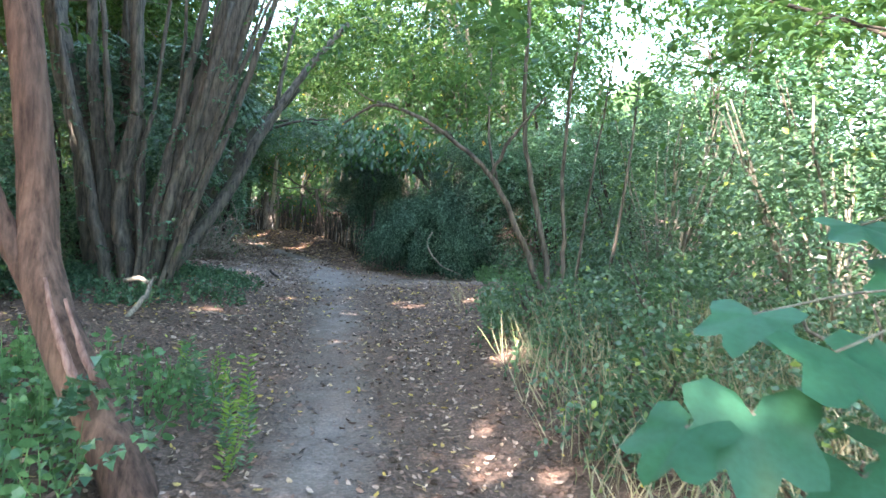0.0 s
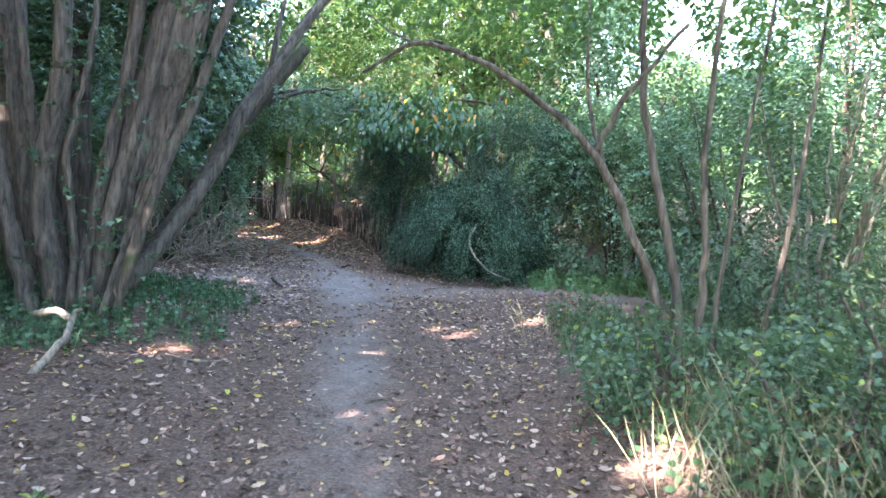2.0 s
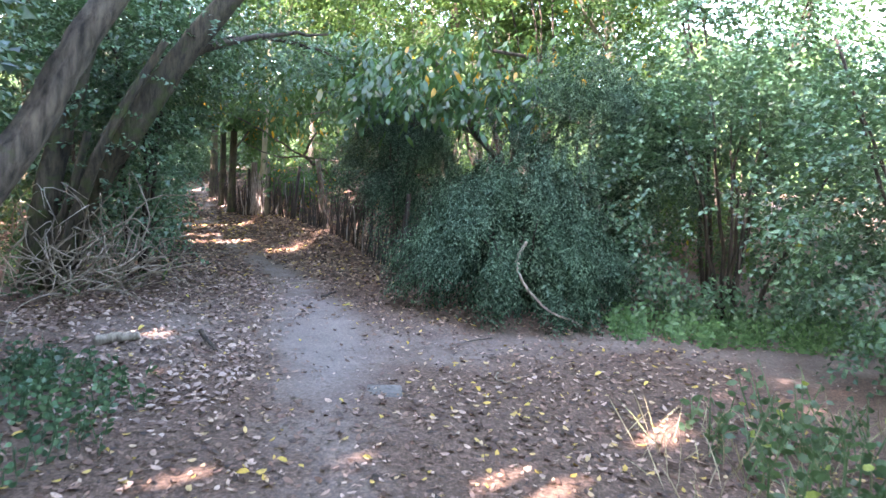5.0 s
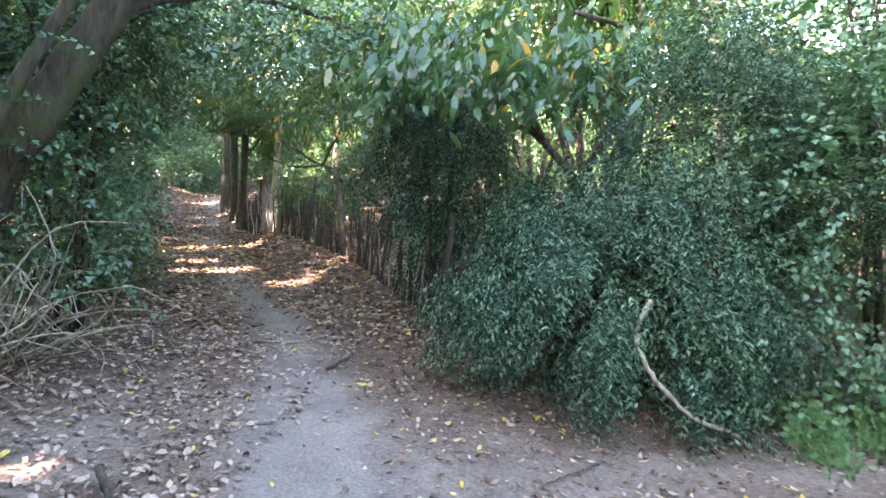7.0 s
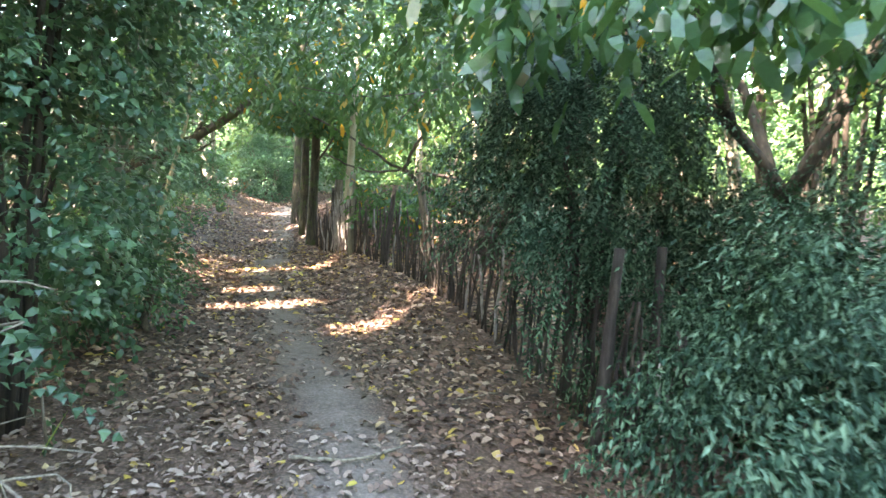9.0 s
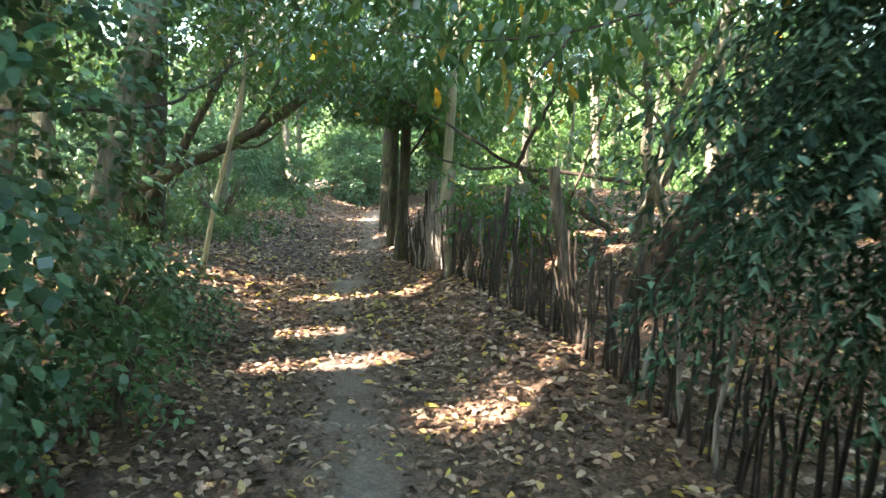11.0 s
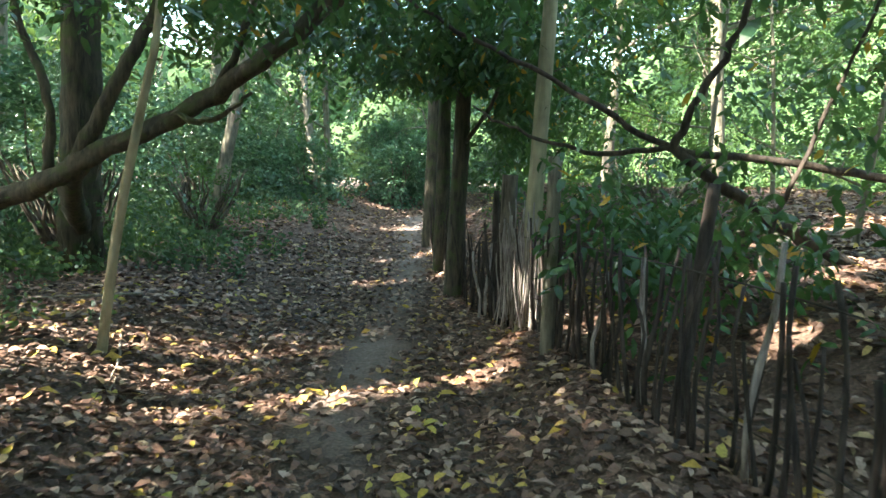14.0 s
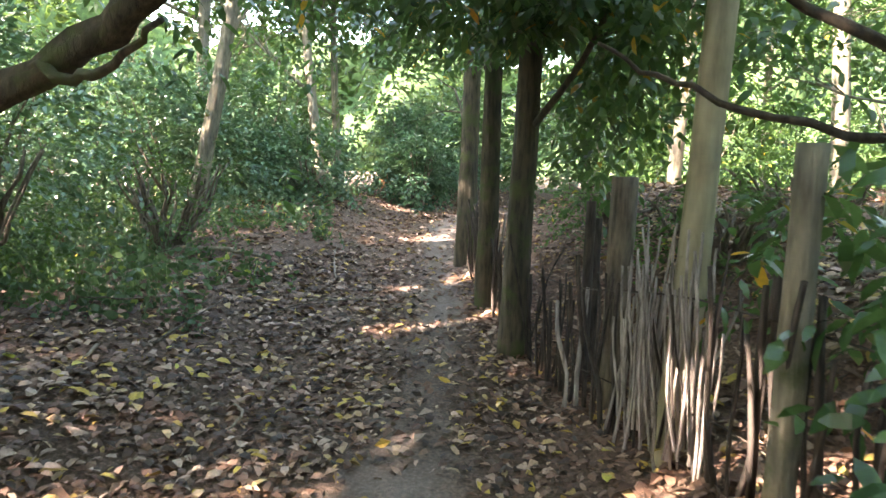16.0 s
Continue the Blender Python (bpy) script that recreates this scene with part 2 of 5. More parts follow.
class Wood:
    """Collects round tapered limbs into one mesh."""

    def __init__(self):
        self.v, self.f, self.n = [], [], 0

    def limb(self, points, r0, r1, sides=7, knots=0.08, steps=4, wander=0.0, flute=0.0):
        p = np.asarray(points, float)
        if len(p) > 2:
            pp = np.vstack((2 * p[0] - p[1], p, 2 * p[-1] - p[-2]))
            out = []
            for i in range(1, len(pp) - 2):
                for u in np.linspace(0, 1, steps, endpoint=False):
                    a, b, c, d = pp[i - 1], pp[i], pp[i + 1], pp[i + 2]
                    out.append(0.5 * (2 * b + (c - a) * u + (2 * a - 5 * b + 4 * c - d) * u * u + (3 * b - a - 3 * c + d) * u ** 3))
            out.append(p[-1])
            p = np.array(out)
        elif steps > 1:
            p = p[0] + np.linspace(0, 1, steps + 1)[:, None] * (p[1] - p[0])
        m = len(p)
        if wander:
            k = rng.normal(0, wander, (m, 3))
            k[0] = k[-1] = 0
            p = p + k
        tang = np.gradient(p, axis=0)
        tang /= np.linalg.norm(tang, axis=1)[:, None] + 1e-9
        ref = np.where(np.abs(tang[:, 2:3]) > 0.8, [[1.0, 0.0, 0.0]], [[0.0, 0.0, 1.0]])
        a = np.cross(tang, np.broadcast_to(ref.mean(0) + [0.01, 0.02, 0], tang.shape))
        a /= np.linalg.norm(a, axis=1)[:, None] + 1e-9
        b = np.cross(tang, a)
        r = np.linspace(r0, r1, m)
        ang = np.linspace(0, 2 * np.pi, sides, endpoint=False)
        lump = 1 + knots * rng.normal(0, 1, (m, sides))
        if flute:
            lump = lump + flute * np.sin(ang * 3 + rng.uniform(0, 6))[None, :] + 0.5 * flute * np.sin(ang * 5 + 1)[None, :]
        ring = p[:, None, :] + (r[:, None] * lump)[:, :, None] * (np.cos(ang)[None, :, None] * a[:, None, :] + np.sin(ang)[None, :, None] * b[:, None, :])
        base = self.n
        self.v.append(ring.reshape(-1, 3))
        i, j = np.meshgrid(np.arange(m - 1), np.arange(sides), indexing="ij")
        k = (j + 1) % sides
        q = np.stack((i * sides + j, i * sides + k, (i + 1) * sides + k, (i + 1) * sides + j), -1).reshape(-1, 4) + base
        self.f.append(q)
        self.n += m * sides
        top = base + (m - 1) * sides
        self.caps = getattr(self, "caps_made", [])
        self.caps.append(np.arange(top, top + sides))
        self.caps.append(np.arange(base, base + sides)[::-1])
        self.caps_made = self.caps
        return p

    def make(self, name, material, parent=None):
        q = np.concatenate(self.f)
        flat = np.concatenate([q.ravel()] + [c for c in self.caps_made])
        tot = np.concatenate((np.full(len(q), 4), [len(c) for c in self.caps_made]))
        ob = mesh_object(name, np.concatenate(self.v), flat, tot, material, smooth=True)
        return under(ob, parent) if parent else ob


def unit(v):
    return v / (np.linalg.norm(v, axis=-1, keepdims=True) + 1e-9)


SHAPES = {  # half outline: share of the length, half width
    "plain": ((0.45, 0.5),),
    "oval": ((0.28, 0.42), (0.68, 0.4)),
    "long": ((0.3, 0.46), (0.7, 0.44)),
    "ivy": ((0.12, 0.42), (0.3, 0.62), (0.5, 0.36)),
}


def leaf_arrays(at, tip, up, length, width, shape="plain", fold=0.18, droop=0.15):
    """Leaves as folded blades: where each stalk ends, where it points, its upper side, its size."""
    n = len(at)
    tip = unit(tip)
    side = unit(np.cross(tip, up))
    nor = np.cross(side, tip)
    half = SHAPES[shape]
    k = len(half)
    length, width = np.broadcast_to(length, n)[:, None], np.broadcast_to(width, n)[:, None]
    v = np.empty((n, 2 + 2 * k, 3))
    v[:, 0], v[:, 1] = at, at + tip * length - nor * length * droop
    for i, (s, w) in enumerate(half):
        mid = at + tip * length * s - nor * length * droop * s * s
        v[:, 2 + 2 * i] = mid + side * width * w + nor * width * w * fold * 2
        v[:, 3 + 2 * i] = mid - side * width * w + nor * width * w * fold * 2
    if k == 1:
        f, t = [0, 2, 1, 0, 1, 3], [3, 3]
    else:
        f, t = [0, 2, 3], [3]
        for i in range(k - 1):
            f += [2 + 2 * i, 4 + 2 * i, 5 + 2 * i, 3 + 2 * i]
            t.append(4)
        f += [2 * k, 1, 2 * k + 1]
        t.append(3)
    m = 2 + 2 * k
    flat = (np.arange(n)[:, None] * m + np.array(f)[None]).ravel()
    return v.reshape(-1, 3), flat, np.tile(t, n)


def leaf_mesh(name, material, parent, *arrays):
    v, f, t, base = [], [], [], 0
    for a in arrays:
        v.append(a[0])
        f.append(a[1] + base)
        t.append(a[2])
        base += len(a[0])
    if not base:
        return None
    ob = mesh_object(name, np.concatenate(v), np.concatenate(f), np.concatenate(t), material)
    return under(ob, parent) if parent else ob


# where the sun comes down to the ground: place, half length along the sun's way, half width
SUN_SPOTS = [(-6.2, 20.6, 1.15, 0.13), (-7.9, 19.6, 0.4, 0.2), (-5.6, 21.7, 0.3, 0.1), (-5.15, 21.97, 0.65, 0.18), (-4.9, 18.1, 0.6, 0.1), (-5.3, 17.7, 0.3, 0.09),
             (-3.8, 17.2, 0.45, 0.12), (-5.6, 18.9, 0.5, 0.08), (-0.2, 9.6, 0.7, 0.12), (0.55, 10.4, 0.3, 0.1), (-1.25, 9.6, 0.2, 0.09), (-1.0, 8.4, 0.2, 0.08),
             (-2.75, 7.7, 0.25, 0.12), (-2.1, 9.2, 0.2, 0.08), (0.75, 5.9, 0.35, 0.12), (-7.7, 24.2, 0.7, 0.1), (-8.3, 25.4, 0.6, 0.1), (-9.6, 27.6, 0.4, 0.12),
             (-11.8, 30.5, 0.5, 0.2), (-3.0, 25.0, 0.8, 0.3), (-1.6, 25.6, 0.8, 0.3), (-3.2, 22.3, 0.9, 0.3), (-2.2, 21.9, 0.6, 0.25), (-3.9, 23.2, 0.6, 0.2), (-3.3, 20.6, 0.3, 0.12), (-3.9, 20.9, 0.25, 0.1), (-3.4, 11.5, 0.2, 0.07), (-3.0, 10.7, 0.2, 0.06), (-1.0, 7.0, 0.2, 0.07)]
_az = np.array([SUN.x, SUN.y]) / math.hypot(SUN.x, SUN.y)


def clear(p, corridor=0.7, gaps=True):
    """True where a leaf may hang: out of the walker's way, and not in the gaps that let the sun through."""
    keep = ~((np.abs(p[:, 0] - np.interp(p[:, 1], CAM_Y, CAM_X)) < corridor) & (p[:, 2] < 2.35) & (p[:, 1] > -1) & (p[:, 1] < 20.5))
    q = np.hypot((p[:, 0] + 2.9) / 5.3, (p[:, 1] - 11.2) / 5.0)
    keep &= ~((q < 1 + 0.25 * wave(p[:, 0], p[:, 1], f=1.5)) & (p[:, 2] > 3.3))
    keep &= ~((np.abs(off_path(p[:, 0], p[:, 1])) < 1.0) & (p[:, 2] < 2.2 + land(p[:, 0], p[:, 1])) & (p[:, 1] > 20) & (p[:, 1] < 32) & (corridor > 0))
    slot = (np.abs(off_path(p[:, 0], p[:, 1])) < 2.1 + 0.5 * wave(p[:, 0], p[:, 1], f=1.1)) & (p[:, 2] > 3.9)
    keep &= ~(slot & (np.sin(p[:, 0] * 911.7 + p[:, 1] * 577.3 + p[:, 2] * 313.1) < np.where(p[:, 1] > 16.5, -0.35, 0.7)))
    keep &= ~((np.hypot(p[:, 0] + 10.6, p[:, 1] - 26.0) < 4.5) & (p[:, 2] > 3.3))
    keep &= ~((np.hypot((p[:, 0] + 0.6) / 2.8, (p[:, 1] - 23.6) / 3.0) < 1 + 0.2 * wave(p[:, 0], p[:, 1], f=1.5)) & (p[:, 2] > 3.7))
    keep &= ~((np.hypot((p[:, 0] - 3.2) / 2.9, (p[:, 1] - 10.8) / 3.4) < 1 + 0.2 * wave(p[:, 0], p[:, 1], f=1.4)) & (p[:, 2] > 3.9))
    if gaps:
        for x, y, a, w in SUN_SPOTS:
            z = float(land(x, y))
            q = p - np.array([x, y, z])
            q = q - (q[:, 2] / SUN.z)[:, None] * np.array(SUN)[None]
            along = q[:, 0] * _az[0] + q[:, 1] * _az[1]
            across = -q[:, 0] * _az[1] + q[:, 1] * _az[0]
            keep &= ~((np.abs(along) < 1.1 * a + 0.04) & (np.abs(across) < (0.05 + 1.45 * w) * (0.75 + 0.5 * np.sin(along * 5 + x))))
    return keep


def sprays(origin, way, length, count, leaf, aspect=0.5, shape="plain", hang=0.2, flat=0.6, corridor=0.7, gaps=True, fold=0.18, droop=0.15, spread=0.9):
    """Leaves set left and right along thin twigs: one twig for each origin."""
    n = len(origin)
    way = unit(way)
    s = (np.arange(count)[None, :] + rng.uniform(0.2, 0.8, (n, count))) / count
    length = np.broadcast_to(length, n)
    up = unit(np.array([0, 0, 1.0]) + rng.normal(0, 1 - flat, (n, 3)))
    side = unit(np.cross(way, up))
    nor = np.cross(side, way)
    p = origin[:, None] + way[:, None] * (s * length[:, None])[..., None]
    p[..., 2] -= hang * (s ** 2) * length[:, None]
    sign = np.where(np.arange(count) % 2, 1.0, -1.0)[None, :, None]
    tip = way[:, None] * 0.55 + side[:, None] * sign * spread + rng.normal(0, 0.28, (n, count, 3))
    tip[..., 2] -= hang
    un = nor[:, None] + rng.normal(0, 0.3, (n, count, 3))
    p, tip, un = p.reshape(-1, 3), tip.reshape(-1, 3), un.reshape(-1, 3)
    k = clear(p, corridor, gaps)
    p, tip, un = p[k], tip[k], un[k]
    size = leaf * rng.uniform(0.65, 1.2, len(p))
    return leaf_arrays(p, tip, un, size, size * aspect, shape, fold, droop)


def cloud(n, centre, radii, hollow=0.4, lumps=0.35, f=1.2):
    """Points in a lumpy ellipsoid, most of them towards its outside."""
    d = unit(rng.normal(0, 1, (n * 2, 3)))
    r = (hollow + (1 - hollow) * rng.uniform(0, 1, n * 2) ** 0.6)[:, None]
    p = np.asarray(centre) + d * r * np.asarray(radii)
    keep = wave(p[:, 0], p[:, 1], p[:, 2], f) > -1.0 + 2.2 * lumps * rng.uniform(0.6, 1.3, n * 2)
    return p[keep][:n], d[keep][:n]


# ---- ground ----
gx = np.concatenate((-np.geomspace(400, 15, 14), np.arange(-14, 6.01, 0.13), np.geomspace(7, 400, 14)))
gy = np.concatenate((-np.geomspace(400, 5, 12), np.arange(-4, 36.01, 0.13), np.geomspace(37, 400, 14)))
GX, GY = np.meshgrid(gx, gy)
GZ = land(GX, GY)
nx, ny = len(gx), len(gy)
qi, qj = np.meshgrid(np.arange(ny - 1), np.arange(nx - 1), indexing="ij")
quads = np.stack((qi * nx + qj, qi * nx + qj + 1, (qi + 1) * nx + qj + 1, (qi + 1) * nx + qj), -1).reshape(-1, 4)
ground = mesh_object("ground", np.stack((GX, GY, GZ), -1).reshape(-1, 3), quads.ravel(), np.full(len(quads), 4), EARTH, smooth=True)
tagged(ground, "trodden woodland earth with a worn dirt path", "ground", kind="structure")
att = ground.data.attributes.new("bare", "FLOAT", "POINT")
att.data.foreach_set("value", bareness(GX, GY).ravel().astype(np.float32))


def scatter(n, x0, x1, y0, y1):
    x, y = rng.uniform(x0, x1, n), rng.uniform(y0, y1, n)
    return x, y


def fallen(name, n, box, size, material, label, thin=True, lift=0.012, shape="plain"):
    x, y = scatter(n, *box)
    if thin:
        k = rng.uniform(0, 1, n) > 0.93 * np.clip(bareness(x, y) * 1.25, 0, 1) + 0.25 * (wave(x, y, f=2.2) > 0.5)
        x, y = x[k], y[k]
    n = len(x)
    a = rng.uniform(0, 2 * np.pi, n)
    tip = np.stack((np.cos(a), np.sin(a), rng.normal(0, 0.22, n)), -1)
    up = unit(np.stack((rng.normal(0, 0.35, n), rng.normal(0, 0.35, n), np.ones(n)), -1))
    s = size * rng.uniform(0.5, 1.25, n)
    p = np.stack((x, y, land(x, y) + lift + rng.uniform(0, 0.012, n)), -1)
    arr = leaf_arrays(p, tip, up, s, s * rng.uniform(0.4, 0.65, n), shape, rng.choice([-0.3, 0.25]), 0.2)
    return tagged(leaf_mesh(name, material, None, arr), label, "fallen leaves", kind="stuff")


fallen("leaf_litter", 44000, (-5.2, 1.6, 1.2, 14.5), 0.054, LITTER, "brown fallen leaves strewn over the path's sides", shape="oval")
fallen("leaf_litter", 56000, (-10.0, -1.5, 14.5, 26), 0.076, LITTER, "brown fallen leaves lying thick on the woodland floor", shape="oval")
fallen("leaf_litter", 24000, (-8.5, 2, 17, 31), 0.09, LITTER, "brown fallen leaves behind the fence")
fallen("leaf_litter", 24000, (-15, -4, 24, 36), 0.09, LITTER, "brown fallen leaves under the far trees")
# pale litter; its lightness also paints in the sun dapples here
fallen("pale_leaf_litter", 2600, (-4.6, -2.3, 9.6, 14.6), 0.06, PALE_LITTER, "dusty pale fallen leaves beside the worn path, partly painted sun dapple", False, 0.016, "oval")
fallen("pale_leaf_litter", 500, (-2.2, 2.6, 10.6, 13.0), 0.045, PALE_LITTER, "scraps of bleached leaf on the side path", False, 0.014, "oval")
fallen("yellow_leaves", 260, (-9.5, -2.5, 16, 24), 0.085, YELLOW, "fresh yellow fallen leaves on the brown litter", False, 0.03, "oval")
fallen("yellow_leaves", 130, (-9.2, -5.2, 19.2, 22.6), 0.1, YELLOW, "big yellow fallen leaves on the dark earth", False, 0.03, "oval")
fallen("yellow_leaves", 90, (-4.0, 1.0, 5, 15), 0.06, YELLOW, "a few yellow fallen leaves on the path", False, 0.03, "oval")


# ---- trees ----
def grow(w, start, way, length, r, level, tips, droop=0.0):
    """A limb that bends, tapers and forks; the ends go to tips."""
    way = unit(np.asarray(way, float))
    bend = rng.normal(0, 0.16, 3)
    pts = [np.asarray(start, float)]
    for i in range(3):
        way = unit(way + bend * 0.5 + rng.normal(0, 0.1, 3) + np.array([0, 0, 0.06 - droop]))
        pts.append(pts[-1] + way * length / 3)
    if any(q[2] < 3.0 and abs(q[0] - np.interp(q[1], CAM_Y, CAM_X)) < 1.8 and -4 < q[1] < 22 for q in pts):
        return
    p = w.limb(pts, r, r * 0.5, sides=8 if r > 0.06 else 5, steps=3, knots=0.05)
    if level == 0:
        tips.append((p[-1], way))
        tips.append((p[len(p) // 2], unit(way + rng.normal(0, 0.5, 3))))
        return
    for k in range(3 if level > 1 else 4):
        at = p[int(len(p) * rng.uniform(0.4, 0.98))]
        grow(w, at, way + rng.normal(0, 0.55, 3), length * rng.uniform(0.5, 0.75), r * 0.45, level - 1, tips, droop)


def tree(name, x, y, height, r, lean, label, bark, leaves, per_tip=5, leaf=0.075, limbs=5, first=0.5, category="tree", group="", shape="plain", canopy=0, thick=0.3, bend=0.03, rise=(0.1, 0.8)):
    z = float(land(x, y)) - 0.05
    t = thing(name, (x, y, z), label, category, group)
    w, tips = Wood(), []
    top = np.array([x + lean[0] * height, y + lean[1] * height, z + height])
    a = np.array([x, y, z])
    mid = a + (top - a) * 0.5 + np.append(rng.normal(0, bend * height, 2), 0)
    p = w.limb([a, a + (mid - a) * 0.08, mid, top], r * 1.15, r * 0.35, sides=12, steps=7, knots=0.04, flute=0.05)
    for k in range(limbs):
        u = first + (1 - first) * (k + rng.uniform(0, 1)) / limbs
        at = p[min(len(p) - 1, int(u * (len(p) - 1)))]
        ang = rng.uniform(0, 2 * np.pi)
        grow(w, at, (math.cos(ang), math.sin(ang), rng.uniform(*rise)), height * rng.uniform(0.22, 0.34), r * thick, 2, tips)
    w.make("trunk", bark, t)
    extra = []
    if canopy:
        c, d = cloud(canopy, (x + lean[0] * height * 0.8, y + lean[1] * height * 0.8, z + height * 0.72), (3.3, 3.3, height * 0.24), 0.1, 0.3, 1.0)
        extra = [sprays(c, d * [1, 1, 0.3] + rng.normal(0, 0.3, d.shape), rng.uniform(0.5, 0.9, len(c)), 12, leaf * 1.65, 0.6)]
    o = np.array([q[0] for q in tips]).repeat(per_tip, 0)
    d = np.array([q[1] for q in tips]).repeat(per_tip, 0)
    o = o + rng.normal(0, 0.22, o.shape)
    d = d + rng.normal(0, 0.8, d.shape) * [1, 1, 0.5]
    leaf_mesh("crown", leaves, t, sprays(o, d, rng.uniform(0.35, 0.7, len(o)), 10, leaf, shape=shape), *extra)
    return t


WOODS = [  # x, y, height, radius, lean
    (-7.2, 5.0, 13.0, 0.15, (0.05, 0.0)), (-8.2, 9.0, 12.0, 0.16, (0.1, 0.02)), (-8.2, 13.2, 8.0, 0.14, (0.1, 0.05)), (-6.9, 17.2, 8.0, 0.13, (0.2, 0.0)),
    (-10.5, 15.5, 10.0, 0.16, (0.1, 0.0)), (-11.5, 20.0, 10.0, 0.17, (0.08, 0.0)), (-12.4, 26.0, 9.0, 0.13, (0.15, 0.0)), (-13.6, 31.5, 8.0, 0.1, (0.05, -0.02)), (-12.6, 29.4, 7.0, 0.12, (-0.08, 0.0)),
    (6.4, 3.2, 8.0, 0.12, (-0.02, 0.0)), (7.6, 8.0, 8.0, 0.12, (-0.05, 0.0)), (7.2, 13.5, 9.0, 0.14, (-0.08, -0.02)), (2.0, 17.5, 9.0, 0.13, (-0.2, -0.05)), (0.6, 21.6, 9.0, 0.12, (-0.15, -0.05)),
    (-0.5, 27.5, 9.0, 0.12, (-0.1, 0.0)), (-4.4, 28.6, 9.0, 0.13, (-0.12, 0.0)), (-6.6, 31.0, 8.0, 0.13, (-0.05, 0.0)), (-9.0, 36.5, 9.0, 0.14, (0.0, 0.0)), (2.6, 24.5, 10.0, 0.13, (-0.1, 0.0)),
    # mostly out of view at the left and behind, added to hold the sun back
    (-12.8, 15.0, 10.0, 0.16, (0.05, 0.05)), (-9.8, 17.6, 9.0, 0.13, (0.05, 0.05)), (-13.5, 18.0, 11.0, 0.16, (0.05, 0.0)), (-15.0, 20.5, 10.0, 0.16, (0.05, 0.0)), (-15.8, 24.5, 10.0, 0.16, (0.08, 0.0)), (-16.5, 15.5, 11.0, 0.16, (0.06, 0.05)), (-14.8, 28.5, 9.0, 0.15, (0.05, 0.0)), (-5.0, 6.4, 12.5, 0.16, (0.02, 0.0)), (-3.0, 3.6, 12.5, 0.12, (-0.05, 0.0)), (-5.5, -3.6, 9.0, 0.14, (0.05, 0.05)), (-4.6, 0.6, 8.5, 0.13, (0.0, 0.05)), (-3.6, -4.5, 9.0, 0.15, (0.08, 0.08)), (-7.5, -0.5, 13.0, 0.16, (0.08, 0.1)), (-12.0, 9.5, 13.0, 0.16, (0.1, 0.0)), (-11.0, 4.0, 13.5, 0.16, (0.12, 0.0)), (-9.4, 6.6, 13.5, 0.16, (0.05, 0.0)), (-6.0, 2.4, 13.0, 0.15, (0.03, 0.05)), (-7.0, 6.2, 8.5, 0.14, (0.0, 0.0)), (-6.4, 3.2, 8.0, 0.13, (0.0, 0.0)), (-8.4, 7.6, 8.0, 0.13, (0.0, 0.0)), (-5.6, 0.8, 8.0, 0.13, (0.0, 0.0)), (-8.6, 2.0, 9.0, 0.14, (0.0, 0.0)), (-5.0, 40.0, 9.0, 0.15, (0.0, 0.0)),
]
for x, y, h, r, lean in WOODS:
    tree("woodland_tree", x, y, h, r, lean, "slender woodland tree with spreading leafy green limbs", BARK_GREY if y > 17 else BARK, GREEN if x < 2 else FRESH, per_tip=4, leaf=0.095, limbs=6, group="woodland trees", canopy=880)

# ---- the split tree at the start ----
t = thing("leaning_tree", (-1.4, 3.2, 0.0), "leaning red-brown trunk with a torn wound, ivy at its foot", "tree")
w = Wood()
w.limb([(-1.395, 3.12, -0.1), (-1.525, 3.18, 0.15), (-1.795, 3.3, 0.5), (-2.055, 3.42, 1.0), (-2.135, 3.5, 1.5), (-2.195, 3.5, 2.1), (-2.375, 3.6, 3.2), (-2.575, 3.7, 5.0)], 0.13, 0.07, sides=16, steps=6, knots=0.03, flute=0.05)
w.limb([(-2.025, 3.4, 0.85), (-2.275, 3.4, 1.3), (-2.415, 3.4, 1.75), (-2.675, 3.3, 3.0)], 0.07, 0.04, sides=10, steps=5)
w.make("trunk", BARK_RED, t)
c, d = cloud(160, (-2.4, 3.8, 4.6), (1.6, 1.6, 1.2))
leaf_mesh("crown", GREEN, t, sprays(c, d, 0.5, 12, 0.08))
c, d = cloud(190, (-1.5, 3.14, 0.22), (0.24, 0.2, 0.38), 0.8)
leaf_mesh("ivy", IVY, t, sprays(c, d, 0.1, 5, 0.05, 0.95, "ivy", corridor=0.3))

